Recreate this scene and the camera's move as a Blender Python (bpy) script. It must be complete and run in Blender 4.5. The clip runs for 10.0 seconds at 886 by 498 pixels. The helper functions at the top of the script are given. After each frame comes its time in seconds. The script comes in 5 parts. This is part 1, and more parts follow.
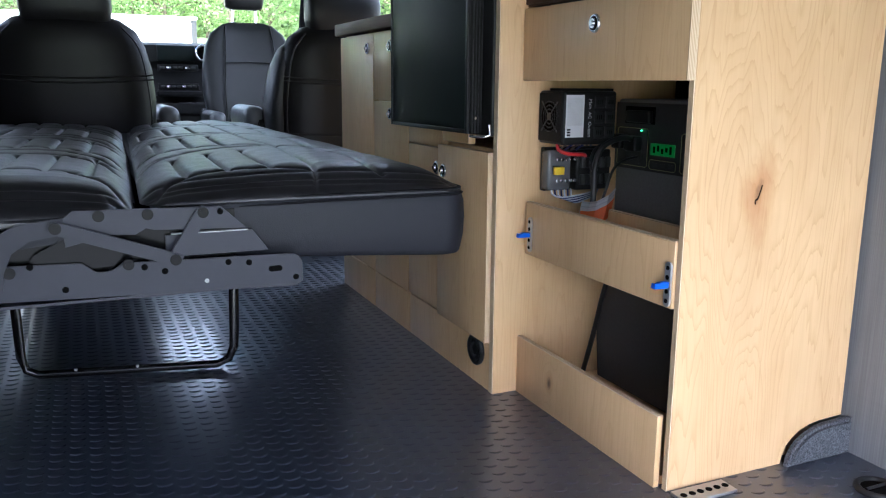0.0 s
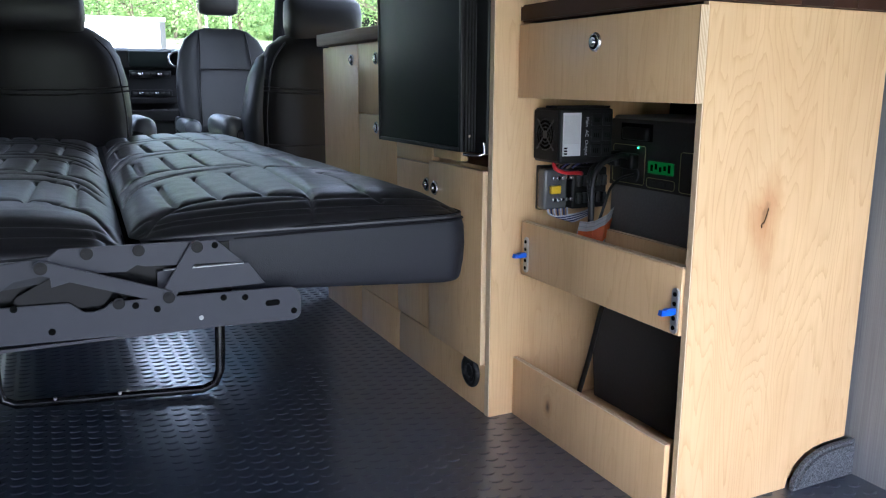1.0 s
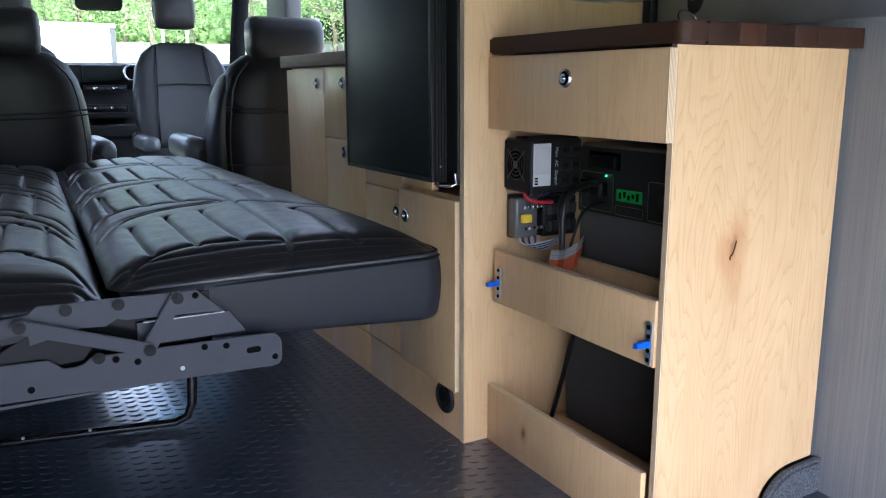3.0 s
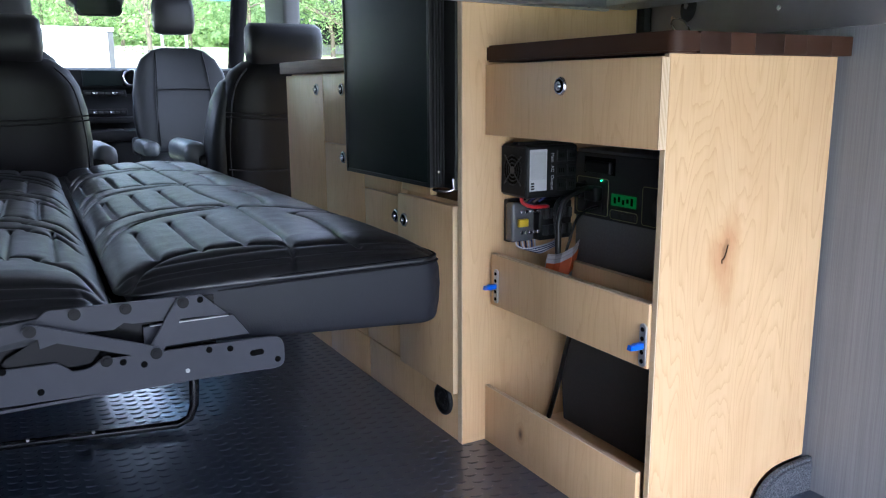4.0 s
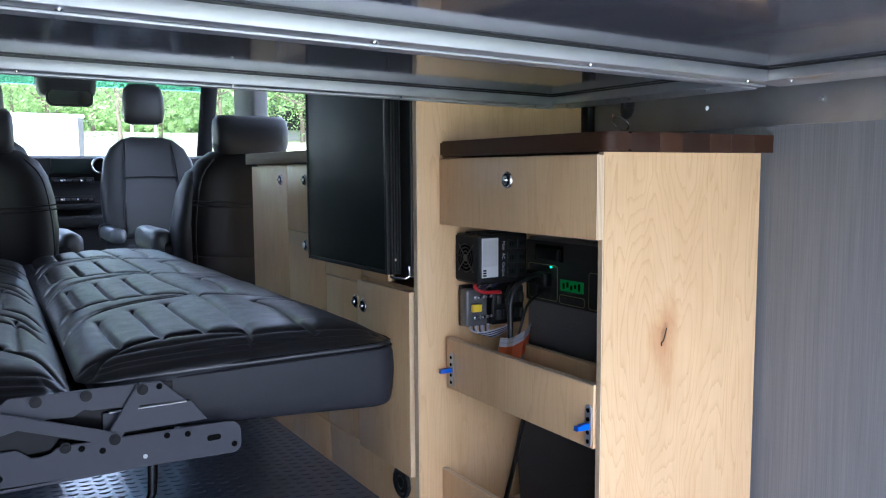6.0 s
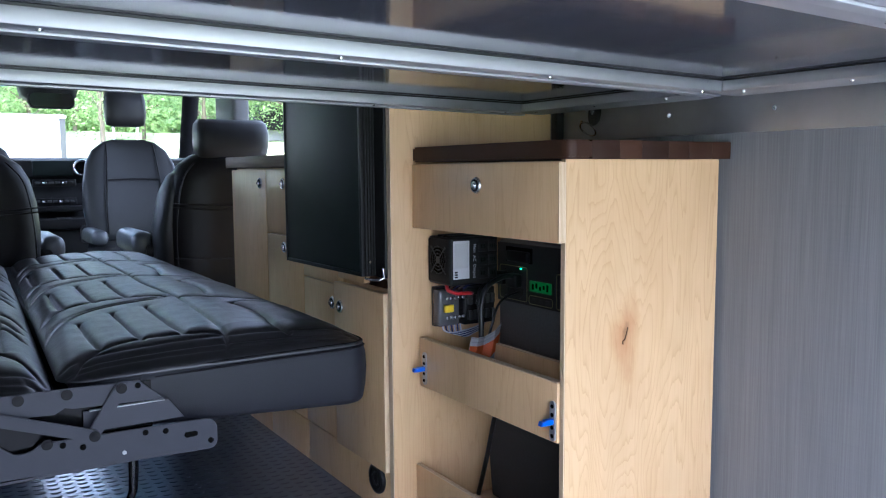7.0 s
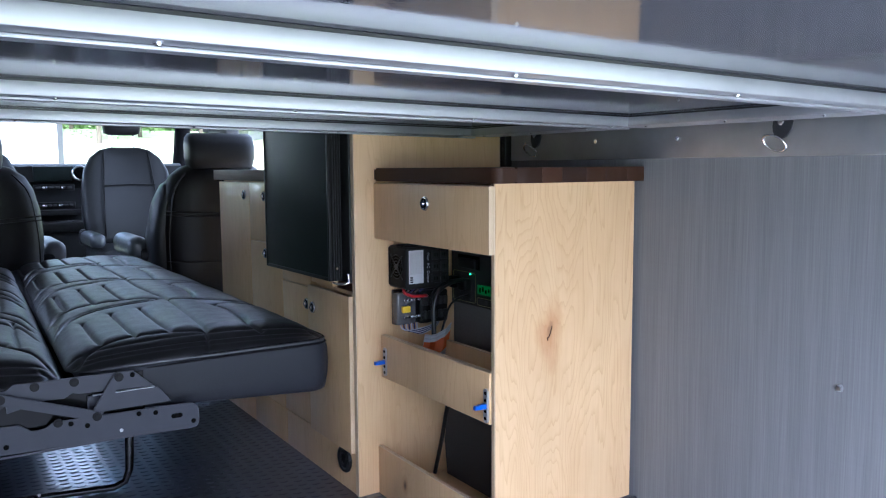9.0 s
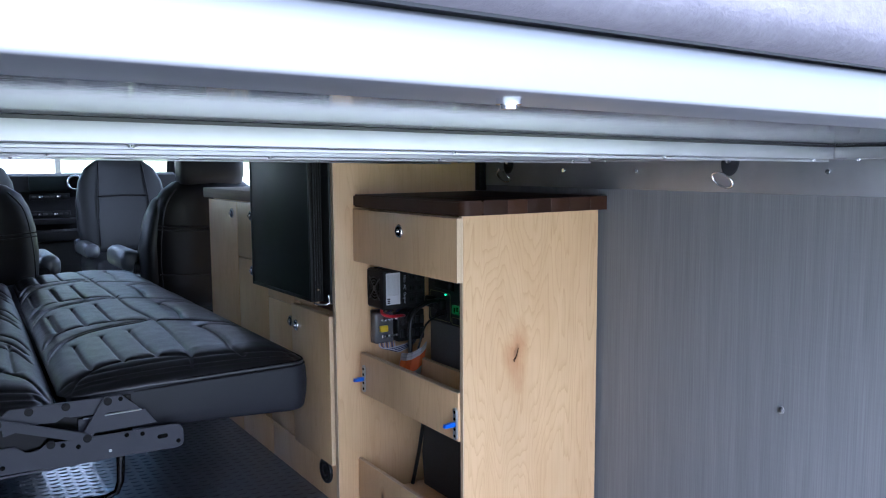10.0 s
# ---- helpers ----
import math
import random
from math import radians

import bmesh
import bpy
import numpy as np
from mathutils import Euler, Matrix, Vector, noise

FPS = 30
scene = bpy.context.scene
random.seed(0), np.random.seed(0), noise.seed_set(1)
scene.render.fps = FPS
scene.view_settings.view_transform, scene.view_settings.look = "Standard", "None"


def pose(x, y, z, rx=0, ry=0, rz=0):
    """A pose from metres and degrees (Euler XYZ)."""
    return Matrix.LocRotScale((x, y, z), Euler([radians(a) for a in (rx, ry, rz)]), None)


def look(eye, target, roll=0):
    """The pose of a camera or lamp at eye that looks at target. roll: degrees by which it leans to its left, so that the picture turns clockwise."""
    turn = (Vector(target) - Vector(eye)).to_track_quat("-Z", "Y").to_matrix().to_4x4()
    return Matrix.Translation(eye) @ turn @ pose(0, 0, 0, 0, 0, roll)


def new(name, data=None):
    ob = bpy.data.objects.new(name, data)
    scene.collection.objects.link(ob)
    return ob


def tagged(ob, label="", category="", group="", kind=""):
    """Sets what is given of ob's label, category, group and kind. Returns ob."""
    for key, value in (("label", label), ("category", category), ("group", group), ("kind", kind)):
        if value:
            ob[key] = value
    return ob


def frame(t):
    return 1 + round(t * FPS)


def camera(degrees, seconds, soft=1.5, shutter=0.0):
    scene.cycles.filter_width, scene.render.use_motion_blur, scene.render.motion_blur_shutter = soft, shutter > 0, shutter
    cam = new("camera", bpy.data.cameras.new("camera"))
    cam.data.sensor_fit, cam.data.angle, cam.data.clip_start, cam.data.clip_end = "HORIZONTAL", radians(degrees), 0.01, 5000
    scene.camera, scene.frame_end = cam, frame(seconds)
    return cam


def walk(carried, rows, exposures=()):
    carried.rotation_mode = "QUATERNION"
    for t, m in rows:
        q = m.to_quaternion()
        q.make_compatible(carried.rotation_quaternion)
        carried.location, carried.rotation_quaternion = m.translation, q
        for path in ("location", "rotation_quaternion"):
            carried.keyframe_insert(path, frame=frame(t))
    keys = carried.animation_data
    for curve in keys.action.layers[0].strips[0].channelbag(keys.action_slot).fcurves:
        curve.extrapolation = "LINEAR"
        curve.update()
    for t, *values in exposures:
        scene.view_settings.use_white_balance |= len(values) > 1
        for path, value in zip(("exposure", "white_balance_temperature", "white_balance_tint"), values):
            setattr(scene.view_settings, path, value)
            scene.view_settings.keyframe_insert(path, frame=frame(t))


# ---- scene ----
cam = camera(57.9, 10.0, soft=1.15)
PATH = [
    (0, (0.002, 0.221, 0.683), (0.804, 2.008, 0.28), 0.5),
    (0.5, (-0.01, 0.264, 0.701), (0.82, 2.038, 0.298), 0.4),
    (1, (-0.019, 0.288, 0.72), (0.846, 2.046, 0.315), 0.3),
    (1.5, (-0.024, 0.311, 0.736), (0.885, 2.045, 0.331), 0.2),
    (2, (-0.03, 0.325, 0.751), (0.916, 2.04, 0.345), 0.1),
    (2.5, (-0.037, 0.317, 0.77), (0.917, 2.028, 0.366), -0.1),
    (4, (-0.061, 0.279, 0.792), (0.901, 1.986, 0.395), -0.3),
    (4.5, (-0.062, 0.27, 0.796), (0.918, 1.98, 0.459), -0.3),
    (5, (-0.065, 0.252, 0.805), (0.937, 1.965, 0.557), -0.4),
    (5.5, (-0.069, 0.229, 0.808), (0.954, 1.935, 0.604), -0.4),
    (7, (-0.076, 0.141, 0.823), (0.999, 1.816, 0.627), -0.4),
    (7.5, (-0.086, 0.095, 0.831), (0.995, 1.765, 0.63), -0.4),
    (8, (-0.101, 0.034, 0.844), (0.98, 1.705, 0.643), -0.4),
    (8.5, (-0.119, -0.045, 0.859), (0.963, 1.625, 0.656), -0.4),
    (9, (-0.127, -0.128, 0.878), (0.954, 1.542, 0.673), -0.4),
    (9.5, (-0.132, -0.2, 0.91), (0.951, 1.469, 0.701), -0.4),
    (10, (-0.13, -0.242, 0.958), (0.956, 1.424, 0.745), -0.4),
]
walk(cam, [(t, look(eye, target, roll)) for t, eye, target, roll in PATH], [(0, 3.14, 5420, 15), (5, 3.08, 5200, 17), (8, 2.98, 5080, 17), (9.3, 2.88, 5030, 17), (10, 2.60, 5000, 17)])

# ---- light ----
world = bpy.data.worlds.new("sky")
scene.world = world
world.use_nodes = True
wn = world.node_tree
sky = wn.nodes.new("ShaderNodeTexSky")
sky.sky_type = "NISHITA"
sky.sun_disc = False
sky.air_density, sky.dust_density = 0.9, 4.0
sky.sun_elevation, sky.sun_rotation = radians(50), radians(200)
cloud = wn.nodes.new("ShaderNodeMix")  # thin white overcast over the whole sky
cloud.data_type = "RGBA"
cloud.inputs[0].default_value = 0.6
cloud.inputs[7].default_value = (6.0, 6.3, 6.6, 1)
wn.links.new(sky.outputs[0], cloud.inputs[6])
wn.links.new(cloud.outputs[2], wn.nodes["Background"].inputs[0])
wn.nodes["Background"].inputs[1].default_value = 0.15
sun = new("sun", bpy.data.lights.new("sun", "SUN"))
sun.data.energy, sun.data.angle, sun.data.color = 2.4, radians(12), (1, 0.96, 0.9)
sun.matrix_world = look((-2, -6, 9), (0, 0, 0))


# ---- materials ----
class Mat:
    """A Principled material with its node tree at hand."""

    def __init__(self, name, color=(0.5, 0.5, 0.5), rough=0.5, metal=0.0, spec=0.5):
        self.m = bpy.data.materials.new(name)
        self.m.use_nodes = True
        self.t = self.m.node_tree
        self.b = self.t.nodes["Principled BSDF"]
        self.b.inputs["Base Color"].default_value = (*color, 1)
        self.b.inputs["Roughness"].default_value = rough
        self.b.inputs["Metallic"].default_value = metal
        self.b.inputs["Specular IOR Level"].default_value = spec

    def node(self, kind, **inputs):
        n = self.t.nodes.new(kind)
        for k, v in inputs.items():
            key = int(k[1:]) if k[0] == "i" and k[1:].isdigit() else k.replace("_", " ")
            self.feed(n.inputs[key], v)
        return n

    def feed(self, socket, v):
        if isinstance(v, bpy.types.NodeSocket):
            self.t.links.new(v, socket)
        else:
            socket.default_value = v

    def pos(self, scale=(1, 1, 1), offset=(0, 0, 0)):
        g = self.node("ShaderNodeNewGeometry")
        m = self.node("ShaderNodeMapping", Vector=g.outputs["Position"], Scale=scale, Location=offset)
        return m.outputs[0]

    def noise(self, vec, scale=5.0, detail=4.0, rough=0.55, dist=0.0):
        return self.node("ShaderNodeTexNoise", Vector=vec, Scale=scale, Detail=detail, Roughness=rough, Distortion=dist).outputs[0]

    def math(self, op, a, b=0.0):
        n = self.node("ShaderNodeMath", i0=a, i1=b)
        n.operation = op
        return n.outputs[0]

    def ramp(self, fac, *stops):
        n = self.node("ShaderNodeValToRGB", Fac=fac)
        e = n.color_ramp.elements
        for k, (p, c) in enumerate(stops):
            el = e[k] if k < 2 else e.new(p)
            el.position, el.color = p, (*c, 1) if len(c) == 3 else c
        return n.outputs[0]

    def mix(self, fac, a, b, mode="MIX"):
        n = self.t.nodes.new("ShaderNodeMix")
        n.data_type, n.blend_type = "RGBA", mode
        self.feed(n.inputs[0], fac)
        self.feed(n.inputs[6], a if isinstance(a, bpy.types.NodeSocket) else (*a, 1))
        self.feed(n.inputs[7], b if isinstance(b, bpy.types.NodeSocket) else (*b, 1))
        return n.outputs[2]

    def bump(self, h, strength=0.2, dist=0.002):
        n = self.node("ShaderNodeBump", Height=h, Strength=strength, Distance=dist)
        self.t.links.new(n.outputs[0], self.b.inputs["Normal"])

    def put(self, **inputs):
        for k, v in inputs.items():
            self.feed(self.b.inputs[k.replace("_", " ")], v)
        return self.m


def grey(v):
    return (v, v, v)


def maple(name, light, dark, knots=(), gloss=0.38, figure=0.14):
    """Clear-coated maple veneer with upright cathedral grain; knots are (place, radius)."""
    m = Mat(name, light, gloss)
    warp = m.noise(m.pos((6.6, 6.6, 0.62)), 1.5, 2.5, 0.45, 0.3)
    jag = m.noise(m.pos((150, 150, 9.0)), 1.0, 2.0)
    drift = m.noise(m.pos((30, 30, 4.0)), 1.0, 3.0)
    fine = m.noise(m.pos((95, 95, 3.0)), 2.0, 3.0)
    flame = m.noise(m.pos((3.0, 3.0, 0.9)), 2.2, 3.0)
    blotch = m.noise(m.pos((14, 14, 5.0)), 1.0, 4.0)
    spots = []
    for (kx, ky, kz), r in knots:
        p = m.pos((1.0, 1.0, 0.62), (-kx, -ky, -kz * 0.62))
        d = m.node("ShaderNodeVectorMath", i0=p)
        d.operation = "LENGTH"
        spots.append((d.outputs[1], r))
        swirl = m.ramp(m.math("DIVIDE", d.outputs[1], 3.4 * r), (0.0, grey(1)), (1.0, grey(0)))
        warp = m.math("ADD", warp, m.math("MULTIPLY", swirl, 0.30))
    v = m.math("ADD", m.math("MULTIPLY", warp, 24.0), m.math("ADD", m.math("MULTIPLY", jag, 0.55), m.math("MULTIPLY", drift, 0.7)))
    line = m.ramp(m.math("FRACT", v), (0.0, grey(1)), (0.34, grey(0)), (0.10, grey(0.5)), (0.96, grey(0)), (1.0, grey(1)))
    col = m.mix(m.ramp(flame, (0.3, grey(0)), (0.75, grey(1))), light, tuple(c * 0.87 for c in light))
    col = m.mix(m.math("MULTIPLY", m.ramp(blotch, (0.42, grey(0)), (0.75, grey(1))), 0.24), col, dark)
    col = m.mix(m.math("MULTIPLY", m.math("MULTIPLY", line, drift), figure * 2.2), col, dark)
    col = m.mix(m.math("MULTIPLY", m.ramp(fine, (0.45, grey(0)), (0.75, grey(1))), 0.16), col, dark)
    wob = m.noise(m.pos((1, 1, 0.5)), 26.0, 4.0)
    for length, r in spots:
        big = r > 0.04
        dist = m.math("ADD", m.math("DIVIDE", length, r), m.math("MULTIPLY", m.math("SUBTRACT", wob, 0.5), 1.6 if big else 0.4))
        halo = m.ramp(dist, (0.05, grey(1)), (0.95, grey(0)))
        col = m.mix(m.math("MULTIPLY", halo, 0.6), col, (0.40, 0.14, 0.032))
        core = m.ramp(dist, (0.0, grey(1)), (0.16 if big else 0.5, grey(0)))
        col = m.mix(m.math("MULTIPLY", core, 0.4 if big else 0.92), col, (0.035, 0.014, 0.008))
    m.bump(fine, 0.06, 0.001)
    return m.put(Base_Color=col, Coat_Weight=0.15, Coat_Roughness=0.2)


LIGHT, DARK = (0.71, 0.478, 0.250), (0.43, 0.215, 0.08)
M_maple = maple("maple_veneer", LIGHT, DARK, figure=0.2)
M_maple_end = maple("maple_veneer_knot", LIGHT, DARK, [((1.025, 1.217, 0.505), 0.056)], figure=0.3)
M_maple_low = maple("maple_veneer_low", LIGHT, DARK, [((0.862, 1.584, 0.067), 0.02)])


def ply_edge():
    m = Mat("plywood_edge", (0.7, 0.55, 0.36), 0.5)
    p = m.pos((1, 1, 1))
    w = m.node("ShaderNodeTexWave", Vector=p, Scale=105.0, Distortion=0.4)
    w.bands_direction = "X"
    col = m.mix(w.outputs["Fac"], (0.76, 0.62, 0.42), (0.42, 0.27, 0.14))
    col = m.mix(m.math("MULTIPLY", m.noise(m.pos((9, 9, 60)), 3.0), 0.3), col, (0.5, 0.34, 0.2))
    return m.put(Base_Color=col)


M_ply = ply_edge()


def walnut():
    m = Mat("walnut_block", (0.1, 0.04, 0.02), 0.5, 0.0, 0.2)
    tone = m.node("ShaderNodeObjectInfo").outputs["Random"]
    grain = m.noise(m.pos((30, 30, 120)), 2.0, 4.0, 0.6, 0.6)
    col = m.mix(tone, (0.027, 0.0125, 0.0068), (0.068, 0.0285, 0.0135))
    col = m.mix(m.math("MULTIPLY", grain, 0.5), col, (0.03, 0.012, 0.008))
    m.bump(grain, 0.1, 0.001)
    return m.put(Base_Color=col)


M_walnut = walnut()


def laminate():
    m = Mat("grey_wood_laminate", (0.25, 0.2, 0.16), 0.6, 0.0, 0.2)
    g = m.noise(m.pos((60, 4, 60)), 2.0, 4.0)
    return m.put(Base_Color=m.mix(g, (0.25, 0.19, 0.145), (0.12, 0.088, 0.064)))


M_laminate = laminate()


def vinyl_floor():
    m = Mat("ribbed_floor_vinyl", (0.022, 0.028, 0.042), 0.38, 0.0, 1.0)
    n = m.noise(m.pos(), 9.0, 5.0)
    f = m.noise(m.pos(), 240.0, 2.0)
    col = m.mix(n, (0.022, 0.028, 0.043), (0.036, 0.045, 0.063))
    m.bump(f, 0.1, 0.001)
    return m.put(Base_Color=col, Roughness=m.math("ADD", m.math("MULTIPLY", n, 0.08), 0.27), Coat_Weight=0.55, Coat_Roughness=0.14)


M_floor = vinyl_floor()


def leather(name, a, b, rough=0.38, spec=0.32):
    m = Mat(name, a, rough, 0.0, spec)
    big = m.noise(m.pos(), 7.0, 4.0)
    cell = m.node("ShaderNodeTexVoronoi", Vector=m.pos(), Scale=520.0).outputs["Distance"]
    wr = m.noise(m.pos((1, 1, 1)), 28.0, 5.0, 0.6, 0.6)
    m.bump(m.math("ADD", m.math("MULTIPLY", cell, 0.35), m.math("MULTIPLY", wr, 1.2)), 0.3, 0.0015)
    return m.put(Base_Color=m.mix(big, a, b), Roughness=m.math("ADD", m.math("MULTIPLY", wr, 0.16), rough - 0.08))


M_leather = leather("black_leather", (0.005, 0.0048, 0.0053), (0.0085, 0.008, 0.0088), 0.38, 0.75)
M_vinyl = leather("dark_vinyl", (0.012, 0.0122, 0.0158), (0.0165, 0.017, 0.0215), 0.5, 0.18)
M_seat = leather("charcoal_seat_leather", (0.0125, 0.0132, 0.0142), (0.018, 0.019, 0.0202), 0.42, 0.32)
# Armrests: a lighter grey than the seat leather
M_arm = leather("grey_arm_leather", (0.05, 0.055, 0.058), (0.07, 0.076, 0.08), 0.34, 0.5)
M_seatback = leather("dark_seat_shell", (0.0045, 0.004, 0.0042), (0.0075, 0.0066, 0.0068), 0.4, 0.2)
M_headrest = leather("headrest_leather", (0.0075, 0.007, 0.0078), (0.0115, 0.0108, 0.0118), 0.45, 0.35)
M_stitch = Mat("thread", (0.008, 0.008, 0.009), 0.8, 0.0, 0.1).m
# Pillar trim with the shade inside the cab put into its colour
M_screen_pillar = Mat("shaded_pillar_black", (0.005, 0.005, 0.006), 0.85, 0.0, 0.05).m


def painted_steel():
    m = Mat("grey_painted_steel", (0.03, 0.03, 0.036), 0.42, 0.0, 0.16)
    n = m.noise(m.pos(), 22.0, 5.0)
    rnd = m.node("ShaderNodeObjectInfo").outputs["Random"]
    return m.put(Base_Color=m.mix(m.math("MULTIPLY", rnd, 0.45), m.mix(n, (0.02, 0.021, 0.027), (0.034, 0.034, 0.043)), (0.05, 0.051, 0.063)), Roughness=m.math("ADD", m.math("MULTIPLY", n, 0.2), 0.3))


M_steel = painted_steel()
# Dark bolts, and the shade in the gaps of the hinge
M_bolt_gap = Mat("dark_bolt_and_gap", (0.004, 0.004, 0.0045), 0.2, 0.0, 0.1).m
# Plain black; also stands in for the shade inside holes, slots and recesses
M_hole = Mat("black_and_hole_shade", (0.003, 0.003, 0.003), 0.9, 0.0, 0.04).m
M_black_tube = Mat("black_steel_tube", (0.012, 0.012, 0.013), 0.25, 0.3).m


def aluminium():
    m = Mat("brushed_aluminium", (0.62, 0.63, 0.66), 0.32, 1.0)
    s = m.noise(m.pos((6, 260, 260)), 1.0, 3.0)
    n = m.noise(m.pos(), 11.0, 4.0)
    m.bump(s, 0.05, 0.001)
    return m.put(Base_Color=m.mix(n, (0.40, 0.405, 0.415), (0.66, 0.665, 0.68)), Roughness=m.math("ADD", m.math("MULTIPLY", n, 0.25), 0.42))


M_alu = aluminium()
# Aluminium darkened in colour to offset the sky's glare on the rearmost bar
M_alu_dimmed = Mat("dimmed_aluminium", (0.3, 0.305, 0.32), 0.5, 1.0).m
M_worn = Mat("worn_steel_edge", (0.42, 0.42, 0.43), 0.5).m
M_dark_tab = Mat("dark_steel_plate", (0.035, 0.036, 0.04), 0.4, 0.0, 0.3).m


def panel_underside():
    m = Mat("glossy_dark_panel", (0.03, 0.032, 0.038), 0.08)
    n = m.noise(m.pos(), 45.0, 3.0)
    m.bump(m.noise(m.pos((1, 2.4, 1)), 60.0, 2.0), 0.12, 0.0006)
    return m.put(Base_Color=m.mix(n, (0.055, 0.058, 0.067), (0.085, 0.088, 0.10)), Roughness=m.math("ADD", m.math("MULTIPLY", n, 0.1), 0.03))


M_panel = panel_underside()


def fabric_wall():
    m = Mat("grey_woven_wallcover", (0.25, 0.25, 0.26), 0.75)
    s = m.noise(m.pos((1, 430, 5)), 1.0, 3.0, 0.6)
    s2 = m.noise(m.pos((1, 40, 2)), 1.0, 2.0)
    h = m.noise(m.pos((1, 8, 420)), 1.0, 2.0)
    f = m.math("ADD", m.math("MULTIPLY", s, 0.7), m.math("ADD", m.math("MULTIPLY", s2, 0.3), m.math("MULTIPLY", h, 0.08)))
    m.bump(s, 0.25, 0.001)
    return m.put(Base_Color=m.ramp(f, (0.28, (0.135, 0.135, 0.14)), (0.92, (0.26, 0.256, 0.255))))


M_wall = fabric_wall()


def carpet():
    m = Mat("grey_carpet", (0.07, 0.075, 0.085), 0.95, 0, 0.1)
    n = m.noise(m.pos(), 320.0, 3.0, 0.8)
    m.bump(n, 0.9, 0.003)
    return m.put(Base_Color=m.ramp(n, (0.35, (0.028, 0.03, 0.034)), (0.68, (0.17, 0.18, 0.2))))


M_carpet = carpet()


def black_plastic(name, v=0.014, rough=0.45, spec=0.5):
    m = Mat(name, grey(v), rough, 0.0, spec)
    n = m.noise(m.pos(), 180.0, 3.0)
    m.bump(n, 0.12, 0.001)
    return m.put(Base_Color=m.mix(n, grey(v * 0.8), grey(v * 1.25)))


M_plastic = black_plastic("black_plastic", 0.011, 0.45, 0.25)
M_grey_plastic = black_plastic("grey_plastic", 0.032, 0.5)
M_dash = black_plastic("dash_plastic", 0.016, 0.55, 0.2)
M_trim = black_plastic("light_trim_plastic", 0.3, 0.6)
M_pillar_grey = black_plastic("grey_pillar_trim", 0.06, 0.6, 0.2)
M_pillar = black_plastic("dark_pillar_trim", 0.018, 0.65, 0.1)
M_cab = black_plastic("cab_trim", 0.014, 0.6, 0.12)
M_panel_face = black_plastic("control_face", 0.035, 0.5, 0.3)
M_latch = Mat("nickel_plate", (0.5, 0.5, 0.51), 0.35, 0.7).m


def fridge_face():
    m = Mat("black_fridge_panel", (0.008, 0.011, 0.011), 0.45, 0.0, 0.18)
    n = m.noise(m.pos((1, 1, 1)), 14.0, 4.0)
    m.bump(m.noise(m.pos(), 420.0, 2.0), 0.1, 0.0006)
    return m.put(Base_Color=m.mix(n, (0.006, 0.0098, 0.0088), (0.0125, 0.0185, 0.0165)), Roughness=m.math("ADD", m.math("MULTIPLY", n, 0.12), 0.42))


M_fridge = fridge_face()
M_chrome = Mat("chrome", (0.8, 0.8, 0.82), 0.08, 1.0).m
M_white = Mat("white_label", (0.55, 0.55, 0.57), 0.5).m
M_ink = Mat("grey_ink", (0.42, 0.42, 0.43), 0.6).m
M_blue = Mat("blue_plastic", (0.008, 0.10, 0.55), 0.35).m
M_orange = Mat("orange_paper", (0.75, 0.16, 0.03), 0.5).m
M_yellow = Mat("yellow_fuse", (0.75, 0.5, 0.02), 0.4).m
M_red = Mat("red_wire", (0.4, 0.015, 0.02), 0.4).m
M_navy = Mat("navy_wire", (0.02, 0.025, 0.11), 0.4).m
M_wire = Mat("white_wire", (0.55, 0.55, 0.58), 0.45).m
M_rubber = Mat("black_cable", (0.01, 0.01, 0.011), 0.38).m
M_station = black_plastic("warm_grey_casing", 0.17, 0.5, 0.3)
M_smoke = Mat("smoked_cover", (0.10, 0.10, 0.105), 0.15).m
M_olive = Mat("olive_line", (0.3, 0.3, 0.13), 0.5).m
M_paint = Mat("white_paint", (0.8, 0.8, 0.8), 0.45).m
M_liner = Mat("headliner", (0.35, 0.35, 0.36), 0.9).m


def glowing(name, color, strength):
    m = Mat(name, color, 0.4)
    return m.put(Emission_Color=(*color, 1), Emission_Strength=strength)


M_lcd = glowing("green_display", (0.003, 0.085, 0.012), 0.07)
M_led = glowing("green_led", (0.1, 1.0, 0.3), 0.6)


def glass(name, tint):
    m = Mat(name, tint, 0.0)
    return m.put(Transmission_Weight=1.0, IOR=1.05)


M_glass = glass("window_glass", (0.97, 0.99, 0.98))
M_tint = glass("teal_glass", (0.26, 0.55, 0.76))


def foliage(name, a, b):
    m = Mat(name, a, 0.6)
    info = m.node("ShaderNodeNewGeometry")
    col = m.mix(info.outputs["Random Per Island"], a, b)
    thin = m.node("ShaderNodeBsdfTranslucent", Color=col)
    both = m.node("ShaderNodeMixShader", Fac=0.5, i1=m.b.outputs[0], i2=thin.outputs[0])
    m.t.links.new(both.outputs[0], m.t.nodes["Material Output"].inputs[0])
    return m.put(Base_Color=col)


M_leaf = foliage("leaves", (0.14, 0.24, 0.075), (0.33, 0.43, 0.18))
M_leaf_dark = foliage("pine_leaves", (0.12, 0.22, 0.08), (0.28, 0.40, 0.16))


def bark():
    m = Mat("bark", (0.12, 0.09, 0.07), 0.9)
    n = m.noise(m.pos((6, 6, 1)), 3.0, 4.0)
    return m.put(Base_Color=m.mix(n, (0.06, 0.045, 0.035), (0.2, 0.16, 0.12)))


M_bark = bark()


